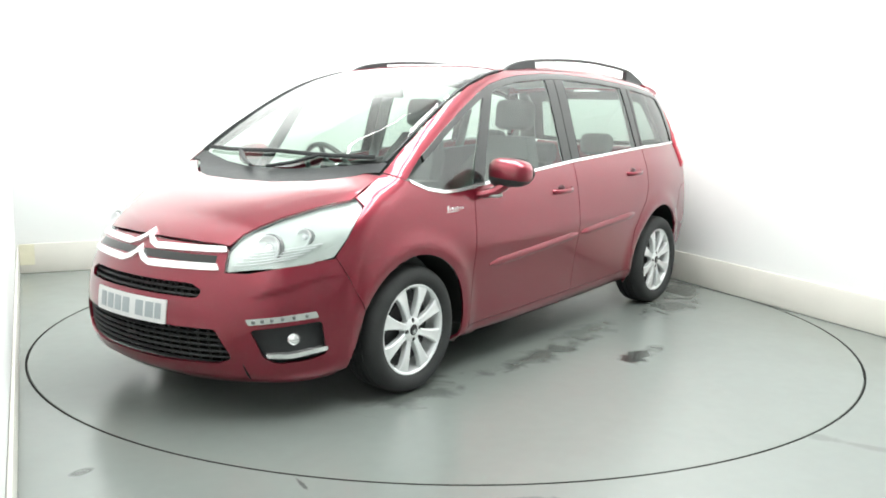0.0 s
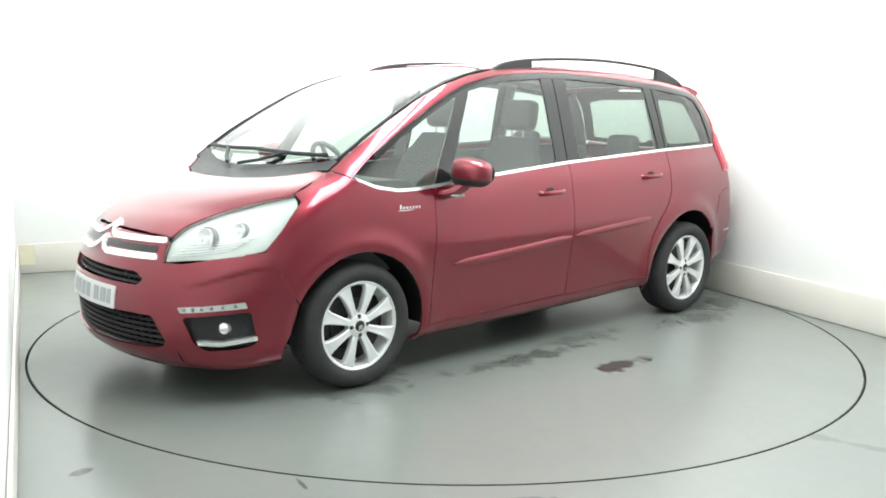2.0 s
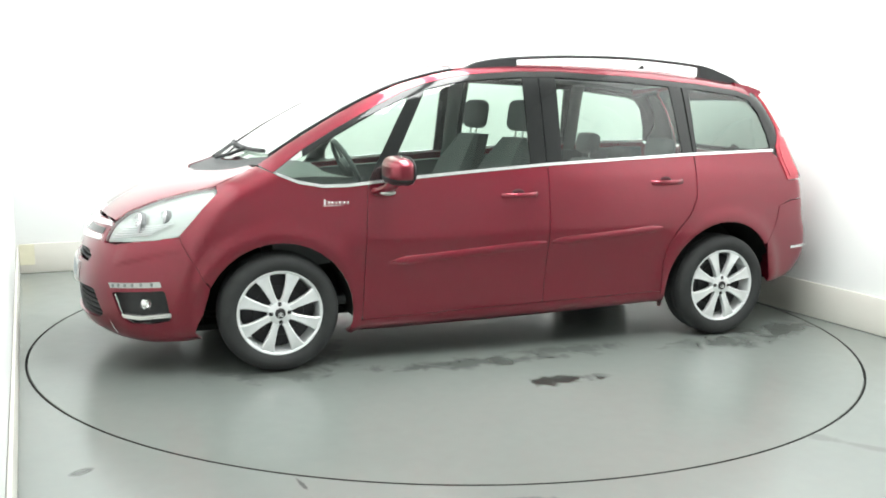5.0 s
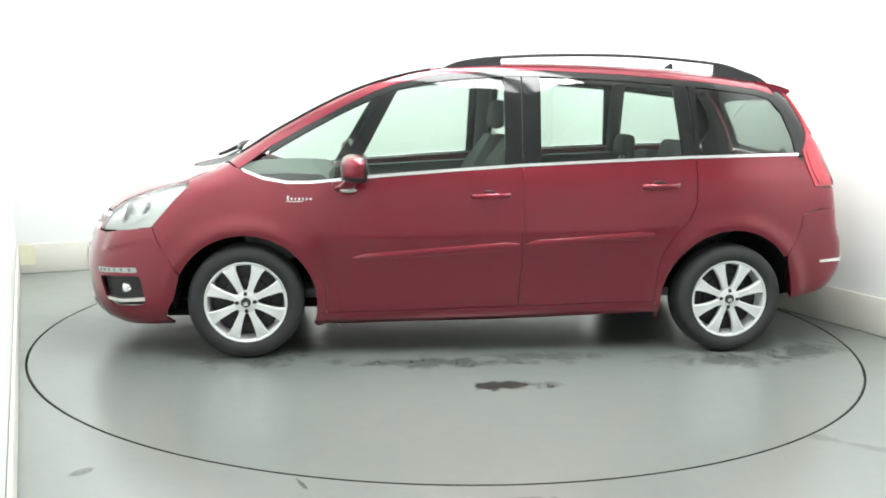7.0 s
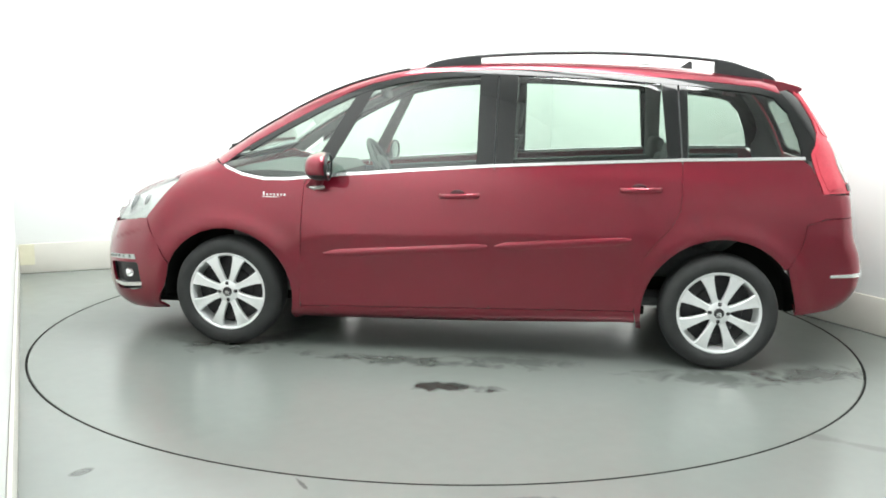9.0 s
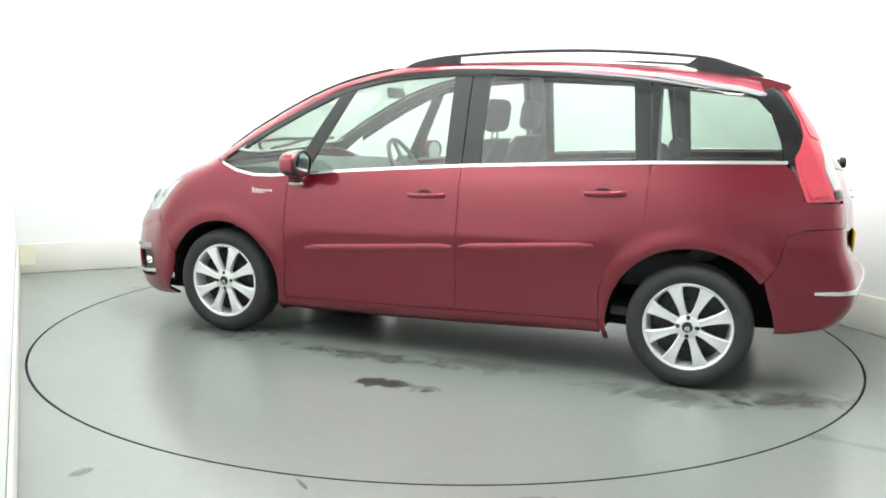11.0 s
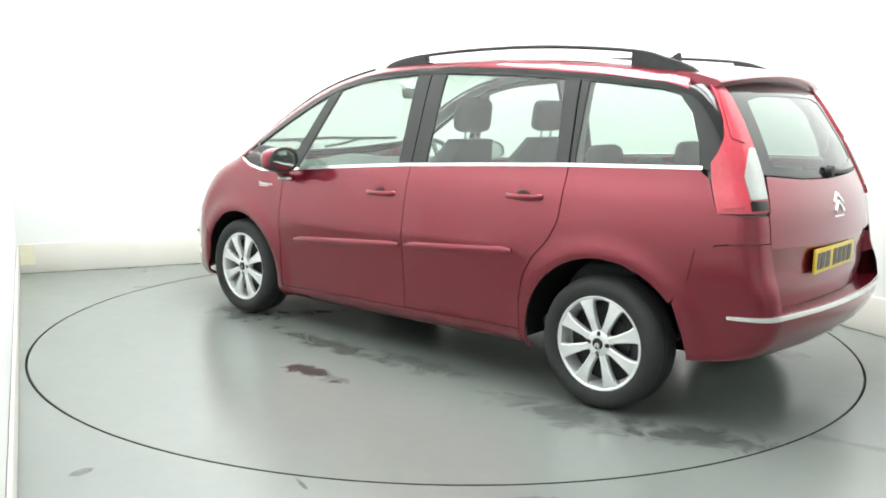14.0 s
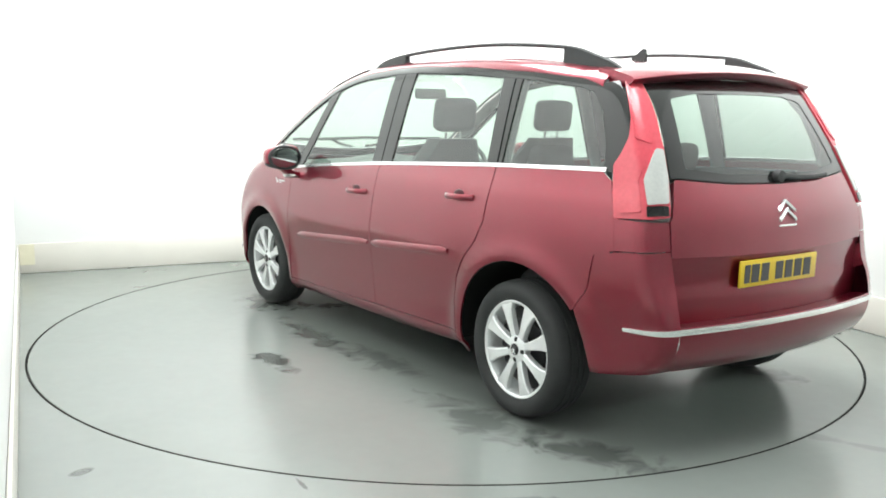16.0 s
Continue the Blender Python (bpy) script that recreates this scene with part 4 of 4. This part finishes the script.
        for p, q in zip(rows, rows[1:]):
            for k in range(4):
                bm.faces.new((p[k], p[(k + 1) % 4], q[(k + 1) % 4], q[k]))
        bm.faces.new(rows[0])
        bm.faces.new(rows[-1])
        part("chevron", bm, CHROME, gate, "chrome chevron", smooth=False)
    bm = bmesh.new()
    add_box(bm, rear_x(0.1, 0.905) - 0.004, rear_x(0.1, 0.905) + 0.012, -0.06, 0.06, 0.908, 0.917, 0.002)
    part("badge_bar", bm, CHROME, gate, "chrome badge")
    # script badge on the front wings: plain silver strokes
    for s in (1, -1):
        bm = bmesh.new()
        y = side_y(0.88, 0.885)
        for i in range(7):
            x = 0.945 - 0.020 * i
            h = 0.022 if i == 0 else 0.012
            add_box(bm, x - 0.005, x + 0.005, s * (y - 0.004), s * (y + 0.004), 0.875, 0.875 + h, 0.001, segments=1)
        add_box(bm, 0.81, 0.955, s * (y - 0.004), s * (y + 0.003), 0.866, 0.870)
        part("wing_badge", bm, CHROME, car, "small silver script badge")


def build_wheels(car):
    R = 0.312
    made = None
    for cx in (FX, RX):
        for s in (1, -1):
            m = pose(cx, s * 0.862, HUB + 0.006, 0, (3 if cx > 0 else -2), 0 if s > 0 else 180)
            if made is None:
                bm = bmesh.new()
                # rim barrel and lip; the outside looks along +y
                add_lathe(bm, [(0.232, -0.010), (0.226, 0.0), (0.218, 0.002), (0.208, -0.004), (0.203, -0.016), (0.198, -0.05), (0.19, -0.19), (0.225, -0.205)], 64, "Y", (0, -0.012, 0))
                wheel = part("wheel", bm, ALLOY, car, "eight-spoke silver alloy wheel with black tyre", m=m)
                made = wheel
                bm = bmesh.new()
                prof = [(0.222, -0.012), (0.235, 0.002), (0.260, 0.009), (0.284, 0.005), (0.299, -0.008), (0.308, -0.025), (R, -0.05), (R + 0.001, -0.062), (R - 0.007, -0.064), (R - 0.007, -0.070), (R + 0.001, -0.072),
                        (R + 0.002, -0.098), (R - 0.006, -0.100), (R - 0.006, -0.108), (R + 0.002, -0.110), (R + 0.001, -0.136), (R - 0.007, -0.138), (R - 0.007, -0.144), (R, -0.146), (0.306, -0.185), (0.28, -0.21), (0.235, -0.205), (0.222, -0.20)]
                add_lathe(bm, prof, 72, "Y")
                part("tyre", bm, RUBBER, wheel, "black rubber tyre")
                bm = bmesh.new()
                add_lathe(bm, [(0.0005, -0.075), (0.13, -0.075), (0.135, -0.085), (0.16, -0.085), (0.19, -0.09)], 40, "Y")
                part("brake_disc", bm, DARK_METAL, wheel, "dark brake disc")
                for i in range(8):
                    a = 360 / 8 * i
                    bm = bmesh.new()
                    secs = []
                    for rr, hw_, top_, dp in ((0.045, 0.018, -0.018, 0.03), (0.09, 0.0175, -0.014, 0.03), (0.14, 0.023, -0.010, 0.028), (0.18, 0.030, -0.010, 0.026), (0.209, 0.041, -0.014, 0.03)):
                        secs.append([bm.verts.new(v) for v in ((rr, top_ - dp, -hw_), (rr, top_ - 0.004, -hw_), (rr, top_, -hw_ + 0.006), (rr, top_ - 0.003, 0.004), (rr, top_, hw_ - 0.006), (rr, top_ - 0.004, hw_), (rr, top_ - dp, hw_))])
                    for p, q in zip(secs, secs[1:]):
                        for k in range(7):
                            bm.faces.new((p[k], p[(k + 1) % 7], q[(k + 1) % 7], q[k]))
                    bm.faces.new(secs[0])
                    bm.faces.new(secs[-1])
                    part("spoke", bm, ALLOY, wheel, m=pose(0, 0, 0, 0, a + 22.5, 0))
                bm = bmesh.new()
                add_lathe(bm, [(0.0005, -0.010), (0.03, -0.011), (0.052, -0.014), (0.062, -0.02), (0.064, -0.05)], 32, "Y")
                part("hub", bm, ALLOY, wheel)
                bm = bmesh.new()
                add_lathe(bm, [(0.0005, -0.004), (0.022, -0.005), (0.027, -0.009), (0.027, -0.02)], 24, "Y")
                part("hub_cap", bm, DARK_METAL, wheel, "dark round hub cap")
                for z in (0.004, -0.008):
                    bm = bmesh.new()
                    for q in (1, -1):
                        add_box(bm, -0.001, 0.016, -0.0045, -0.002, -0.003, 0.003, m=pose(0, 0, z, 0, 0, 0) @ pose(0, 0, 0, 0, 38, 0) if q > 0 else pose(0, 0, z, 0, 0, 0) @ pose(0, 0, 0, 0, 142, 0))
                    part("cap_chevron", bm, CHROME, wheel)
                for i in range(4):
                    bm = bmesh.new()
                    add_lathe(bm, [(0.0005, -0.011), (0.008, -0.011), (0.011, -0.014), (0.014, -0.0155)], 12, "Y", (0.045 * math.cos(math.pi / 2 * i), 0, 0.045 * math.sin(math.pi / 2 * i)))
                    part("wheel_bolt", bm, DARK_METAL, wheel, "dark wheel bolt")
            else:
                w = copy_thing(made, m)
                w.parent = car
            # dark liner of the arch
            r = 0.385 if cx > 0 else 0.415
            bm = bmesh.new()
            ring = []
            for i in range(21):
                a = radians(-4 + 188 * i / 20)
                c_, s_ = cx + r * math.cos(a), 0.30 + r * math.sin(a)
                y1 = side_y(c_, max(0.2, s_)) - 0.012
                ring.append((bm.verts.new((c_, s * y1, s_)), bm.verts.new((c_, s * 0.50, s_)), bm.verts.new((cx, s * 0.50, 0.25))))
            for p, q in zip(ring, ring[1:]):
                bm.faces.new((p[0], p[1], q[1], q[0]))
                bm.faces.new((p[1], p[2], q[2], q[1]))
            part("wheel_arch_liner", bm, DARK, car, "black wheel arch liner")


def build_fittings(car, front_doors, rear_doors):
    for s, fd, rd in ((1, front_doors[0], rear_doors[0]), (-1, front_doors[1], rear_doors[1])):
        # mouldings along the doors
        for door, x0, x1 in ((fd, 0.60, -0.31), (rd, -0.35, -1.075)):
            bm = bmesh.new()
            pts = []
            for i in range(13):
                x = x0 + (x1 - x0) * i / 12
                z = 0.562 + (0.60 - x) * 0.0785
                pts.append((x, s * (side_y(x, z) + 0.004), z))
            e = [0.3] + [1.0] * 11 + [0.5]
            add_tube(bm, pts, [0.010 * q for q in e], [0.022 * q for q in e], 10)
            part("door_moulding", bm, RED, door, "body-coloured rubbing strip")
        for door, x in ((fd, -0.15), (rd, -1.115)):
            z = 0.905 if door is fd else 0.962
            bm = bmesh.new()
            y = side_y(x, z)
            pts = [(x + d, s * (y + o), z - 0.003 * d / 0.1) for d, o in ((0.105, -0.004), (0.09, 0.014), (0.05, 0.030), (0, 0.034), (-0.05, 0.030), (-0.09, 0.014), (-0.105, -0.004))]
            add_tube(bm, spline3(pts, 4), 0.009, 0.014, 10)
            h = part("handle", bm, RED, door, "body-coloured door handle")
            # no hollow here: a flat oval whose dark red paints the recess's shade
            bm = bmesh.new()
            bmesh.ops.create_uvsphere(bm, u_segments=20, v_segments=10, radius=1, matrix=Matrix.Translation((x + 0.008, s * (y - 0.006), z + 0.006)) @ Matrix.Diagonal((0.045, 0.010, 0.026, 1)))
            part("recess_shade", bm, SHADE_RED, door, "dark red oval painted as shade behind the handle")
        # door mirror: red shell over a black lower shell, glass, foot and lamp
        mp = pose(0.585, s * 0.995, 1.052, 0, 0, s * 6) @ Matrix.Diagonal((1, s, 1, 1))
        shells = []
        for red in (True, False):
            bm = bmesh.new()
            bmesh.ops.create_uvsphere(bm, u_segments=36, v_segments=24, radius=1)
            for v in bm.verts:
                x, y, z = [math.copysign(abs(c)**0.62, c) for c in v.co]
                f = 1 - 0.16 * max(0, x)**2
                v.co = (0.080 * x if x > 0 else 0.050 * x, 0.118 * y * f, 0.074 * z * f * (1.0 - 0.14 * y))
                if v.co.x < -0.04:
                    v.co.x = -0.04
            bmesh.ops.bisect_plane(bm, geom=bm.verts[:] + bm.edges[:] + bm.faces[:], plane_co=(0, 0, -0.028), plane_no=(0, 0.1, 1), clear_inner=red, clear_outer=not red)
            if red:
                mir = part("door_mirror", bm, RED, fd, "body-coloured door mirror", m=mp)
            else:
                part("mirror_lower_shell", bm, BLACK, mir, "black lower mirror shell")
        bm = bmesh.new()
        bmesh.ops.create_uvsphere(bm, u_segments=24, v_segments=8, radius=1, matrix=Matrix.Translation((-0.041, 0, 0)) @ Matrix.Diagonal((0.005, 0.105, 0.064, 1)))
        part("mirror_glass", bm, MIRROR, mir, "mirror glass")
        bm = bmesh.new()
        add_lathe(bm, [(0.066, -0.048), (0.075, -0.046), (0.078, -0.036), (0.07, -0.03)], 28, "X")
        for v in bm.verts:
            v.co = (v.co.x, v.co.y * 1.52, v.co.z * 0.98)
        part("mirror_rim", bm, BLACK, mir, "black mirror edge")
        bm = bmesh.new()
        add_tube(bm, [(0.655, s * 0.84, 0.935), (0.65, s * 0.885, 0.94), (0.63, s * 0.93, 0.955), (0.61, s * 0.965, 0.985), (0.60, s * 0.985, 1.01)], [0.05, 0.048, 0.042, 0.038, 0.036], [0.024, 0.024, 0.026, 0.03, 0.03], 12, up=(0, 0, 1))
        part("mirror_foot", bm, RED, fd, "body-coloured mirror foot")
        bm = bmesh.new()
        bmesh.ops.create_uvsphere(bm, u_segments=20, v_segments=10, radius=1, matrix=Matrix.Translation((0.625, s * 0.925, 0.935)) @ Matrix.Diagonal((0.045, 0.042, 0.016, 1)))
        part("mirror_lamp", bm, WHITE_LENS, fd, "clear lamp under the mirror")
        # roof rail
        path = spline3([(0.11, s * 0.600, 1.580), (0.0, s * 0.598, 1.626), (-0.23, s * 0.592, 1.660), (-0.62, s * 0.582, 1.682), (-1.05, s * 0.572, 1.683), (-1.5, s * 0.557, 1.653), (-1.68, s * 0.548, 1.609), (-1.80, s * 0.542, 1.565), (-1.88, s * 0.535, 1.50)], 8)
        bm = bmesh.new()
        add_tube(bm, path, 0.014, 0.0095, 10)
        rl = part("roof_rail", bm, BLACK, car, "slim dark roof rail on two feet")
        for x0, x1 in ((0.10, -0.25), (-1.50, -1.87)):
            bm = bmesh.new()
            rows = []
            for p in [q for q in path if x1 - 0.01 <= q.x <= x0 + 0.01]:
                zb = min(top_z(p.x, abs(p.y)) - 0.012, p.z - 0.006)
                rows.append([bm.verts.new(v) for v in ((p.x, p.y - 0.017, zb), (p.x, p.y - 0.013, p.z + 0.004), (p.x, p.y, p.z + 0.008), (p.x, p.y + 0.013, p.z + 0.004), (p.x, p.y + 0.017, zb))])
            for p, q in zip(rows, rows[1:]):
                for k in range(5):
                    bm.faces.new((p[k], p[(k + 1) % 5], q[(k + 1) % 5], q[k]))
            bm.faces.new(rows[0])
            bm.faces.new(rows[-1])
            part("rail_foot", bm, BLACK, rl, "black rail foot")
    # roof spoiler
    bm = bmesh.new()
    rows = []
    for y in np.linspace(-0.60, 0.60, 25):
        b = 0.20 * y * y
        z = 1.578 - 0.12 * y * y
        rows.append([bm.verts.new(v) for v in ((-1.78 + b * 0.4, y, z + 0.022), (-1.90 + b * 0.7, y, z + 0.008), (-2.015 + b, y, z - 0.018), (-2.03 + b, y, z - 0.030), (-2.022 + b, y, z - 0.042), (-1.985 + b, y, z - 0.062), (-1.78 + b * 0.4, y, z - 0.05))])
    for p, q in zip(rows, rows[1:]):
        for k in range(7):
            bm.faces.new((p[k], p[(k + 1) % 7], q[(k + 1) % 7], q[k]))
    bm.faces.new(rows[0])
    bm.faces.new(rows[-1])
    part("roof_spoiler", bm, RED, car)
    # aerial fin
    bm = bmesh.new()
    vs = []
    for y in (-0.012, 0.012):
        k = 0.35 if y < 0 else 0.35
        vs.append([bm.verts.new(v) for v in ((-1.36, y, 1.620), (-1.46, y, 1.612), (-1.457, y * k, 1.672), (-1.442, y * k, 1.678))])
    for k in range(4):
        bm.faces.new((vs[0][k], vs[0][(k + 1) % 4], vs[1][(k + 1) % 4], vs[1][k]))
    bm.faces.new(vs[0])
    bm.faces.new(vs[1])
    part("aerial", bm, BLACK, car, "black roof aerial")
    # wipers on the windscreen and on the rear window
    for y0, y1 in ((0.62, -0.02), (-0.62, 0.0)):
        bm = bmesh.new()
        pts = []
        for i in range(9):
            y = y0 + (y1 - y0) * i / 8
            x = 1.30 - 0.23 * y * y - 0.035 * (1 - abs(y) / 0.62)
            pts.append((x, y, top_z(x, y) + 0.014))
        add_tube(bm, pts, 0.009, 0.012, 6)
        add_tube(bm, [(1.40, y1 * 0.2 + y0 * 0.1, top_z(1.40, 0.05) + 0.02), (1.34, (y0 + y1) * 0.3, top_z(1.34, 0.2) + 0.018), pts[4]], 0.012, 0.010, 6)
        part("wiper", bm, BLACK, car, "black windscreen wiper")
    bm = bmesh.new()
    add_tube(bm, [(rear_x(abs(y), z) - 0.022, y, z) for y, z in ((-0.02, 1.115), (-0.12, 1.108), (-0.25, 1.105), (-0.36, 1.11))], 0.008, 0.011, 6)
    add_lathe(bm, [(0.0005, -0.032), (0.025, -0.030), (0.03, -0.015), (0.03, 0.0)], 16, "X", (rear_x(0.02, 1.115), 0, 1.115))
    part("rear_wiper", bm, BLACK, car, "black rear wiper")


def build_interior(car):
    # tub and inner walls below the windows
    for s in (1, -1):
        pts = [(1.15, 0.96)] + [(x, belt(x) - 0.02) for x in (0.95, 0.6, 0.1, -0.4, -0.9, -1.4, -1.9)] + [(-2.0, 0.76), (-1.12, 0.745), (-1.06, 0.31), (0.72, 0.29), (0.78, 0.715), (1.1, 0.715)]
        sk = panel_surface(pts, SIDE, off=-0.09, step=0.09, round_by=0)
        skin("door_card", [sk], DASH, car, "dark inner door panel", 0.02, s < 0)
    bm = bmesh.new()
    add_box(bm, -1.80, 1.35, -0.70, 0.70, 0.30, 0.36, 0.03)
    part("cabin_floor", bm, DASH, car, "dark cabin floor")
    bm = bmesh.new()
    add_box(bm, -1.20, 1.6, -0.48, 0.48, 0.205, 0.25)
    part("underbody", bm, DARK, car, "dark underbody")
    bm = bmesh.new()
    add_box(bm, 1.46, 1.80, -0.64, 0.64, 0.195, 0.23, 0.01)
    part("engine_shield", bm, DARK, car, "dark shield under the engine")
    # dashboard
    bm = bmesh.new()
    rows = []
    for y in np.linspace(-0.70, 0.70, 15):
        c = 0.16 * y * y
        hood = 0.035 * math.exp(-(y / 0.22)**2)
        rows.append([bm.verts.new(v) for v in ((1.30 - c, y, 0.99), (1.05 - c, y, 1.005 + hood), (0.85 - c, y, 1.0 + hood), (0.74 - c * 0.5, y, 0.95), (0.72, y, 0.80), (0.82, y, 0.55), (1.25 - c, y, 0.5))])
    for p, q in zip(rows, rows[1:]):
        for k in range(7):
            bm.faces.new((p[k], p[(k + 1) % 7], q[(k + 1) % 7], q[k]))
    bm.faces.new(rows[0])
    bm.faces.new(rows[-1])
    part("dashboard", bm, DASH, car, "dark grey dashboard")
    # steering wheel on the far side
    bm = bmesh.new()
    M = 40
    ringv = []
    for i in range(M):
        a = 2 * math.pi * i / M
        ringv.append([bm.verts.new(((0.185 + 0.016 * math.cos(b)) * math.cos(a), (0.185 + 0.016 * math.cos(b)) * math.sin(a), 0.016 * math.sin(b))) for b in [2 * math.pi * k / 8 for k in range(8)]])
    for i in range(M):
        p, q = ringv[i], ringv[(i + 1) % M]
        for k in range(8):
            bm.faces.new((p[k], p[(k + 1) % 8], q[(k + 1) % 8], q[k]))
    add_lathe(bm, [(0.0005, 0.03), (0.06, 0.025), (0.075, 0.0), (0.06, -0.03), (0.0005, -0.04)], 20, "Z")
    for a in (0, 180, 270):
        add_box(bm, 0.06, 0.185, -0.018, 0.018, -0.008, 0.008, 0.004, m=pose(0, 0, 0, 0, 0, a))
    part("steering_wheel", bm, DASH, car, "black steering wheel", m=pose(0.52, -0.37, 0.98, 0, -62, 0) @ pose(0, 0, 0, 0, 0, 90))
    # seats
    first = None
    for x, y, wide, tall in ((0.09, 0.37, 0.5, 0.62), (0.09, -0.37, 0.5, 0.62), (-0.84, 0.46, 0.42, 0.44), (-0.84, 0.0, 0.42, 0.36), (-0.84, -0.46, 0.42, 0.44), (-1.36, 0.34, 0.44, 0.22), (-1.36, -0.34, 0.44, 0.22)):
        bm = bmesh.new()
        b = wide / 2
        secs = []
        for k in range(9):
            u = k / 8
            zz = 0.02 + tall * u
            half = b * (0.92 + 0.10 * math.sin(math.pi * min(1, u * 1.1))) * (1 - 0.35 * max(0, u - 0.72) / 0.28)
            xx = -0.26 * u
            wing = 0.045 * (1 - max(0, u - 0.7) / 0.3)
            secs.append([bm.verts.new(v) for v in ((xx + 0.03, -half * 0.55, zz), (xx + 0.03 + wing, -half * 0.92, zz), (xx, -half, zz), (xx - 0.08, -half * 0.85, zz), (xx - 0.09, 0, zz), (xx - 0.08, half * 0.85, zz), (xx, half, zz),
                         (xx + 0.03 + wing, half * 0.92, zz), (xx + 0.03, half * 0.55, zz), (xx + 0.02, 0, zz))])
        for p, q in zip(secs, secs[1:]):
            for k in range(10):
                bm.faces.new((p[k], p[(k + 1) % 10], q[(k + 1) % 10], q[k]))
        bm.faces.new(secs[0])
        bm.faces.new(secs[-1])
        low = 0.56 if x > -1.3 else 0.58
        seat = part("seat", bm, FABRIC, car, "dark grey fabric seat", m=pose(x - 0.18, y, low))
        bm = bmesh.new()
        add_box(bm, -0.02, 0.50, -b, b, -0.14, 0.05, 0.045, segments=3)
        part("cushion", bm, FABRIC, seat)
        bm = bmesh.new()
        hw2, hh = (0.135, 0.19) if x > -0.5 else (0.12, 0.15)
        add_box(bm, -0.05, 0.05, -hw2, hw2, 0, hh, 0.045, m=pose(-0.28, 0, tall + 0.06, 0, -8, 0), segments=3)
        part("headrest", bm, FABRIC, seat)
        bm = bmesh.new()
        for q in (0.05, -0.05):
            add_tube(bm, [(-0.27, q, tall - 0.05), (-0.285, q, tall + 0.12)], 0.007, 0.007, 8, up=(1, 0, 0))
        part("headrest_post", bm, CHROME, seat, "chrome headrest posts")
    # roof lining under the roof, with its inner pillars
    rf = [(0.06, 0.0), (0.08, 0.45), (-0.2, 0.55), (-1.0, 0.54), (-1.7, 0.48), (-1.74, 0.0)]
    rl = rf + [(x, -y) for x, y in rf[-2:0:-1]]
    skin("roof_lining", [panel_surface(top_pts(rl), UP, off=-0.035, step=0.1)], LINING, car, "pale grey roof lining", 0.01)
    for s in (1, -1):
        for x0, x1, w in ((-0.335, -0.34, 0.05), (-1.32, -1.30, 0.05)):
            bm = bmesh.new()
            pts = [(x0 + (x1 - x0) * i / 6, 0, belt(x0) - 0.05 + (light_top(x1) - belt(x0) + 0.06) * i / 6) for i in range(7)]
            add_tube(bm, [(x, s * (side_y(x, z) - 0.045), z) for x, _, z in pts], w, 0.02, 8, up=(0, s, 0.2))
            part("inner_pillar", bm, TRIM, car, "grey inner pillar trim")
    # interior mirror
    bm = bmesh.new()
    add_box(bm, -0.015, 0.015, -0.12, 0.12, -0.035, 0.035, 0.014, m=pose(0.42, 0, 1.46, 0, 10, 0))
    part("interior_mirror", bm, BLACK, car, "black interior mirror")


def build_car():
    car = tagged(new("car"), "shiny dark red metallic people carrier standing on the turntable", "car")
    fd, rd, gate, bumper = build_skin(car)
    build_plates(car, gate)
    build_wheels(car)
    build_fittings(car, fd, rd)
    build_interior(car)
    return car


STAINS = [(-0.17, 1.26, 0.26, 0.07, 3, 0.9), (0.15, 0.84, 0.65, 0.10, -3, 0.5), (1.19, 0.74, 0.35, 0.14, 0, 0.45), (-1.5, 0.86, 0.4, 0.16, 5, 0.45), (-2.05, 0.70, 0.34, 0.14, 22, 0.6),
          (-0.5, 0.74, 0.4, 0.09, 0, 0.35), (0.9, 0.4, 0.3, 0.12, 60, 0.3), (1.1, -0.9, 0.5, 0.15, 0, 0.4), (-1.5, -0.9, 0.5, 0.15, 0, 0.4)]
build_room()
turntable = build_turntable()
the_car = build_car()


def motions():
    walk(turntable, [(t, turned(a)) for t, a in TURN])
    walk(the_car, [(t, turned(a) @ pose(0, -0.14, 0)) for t, a in TURN])


motions()
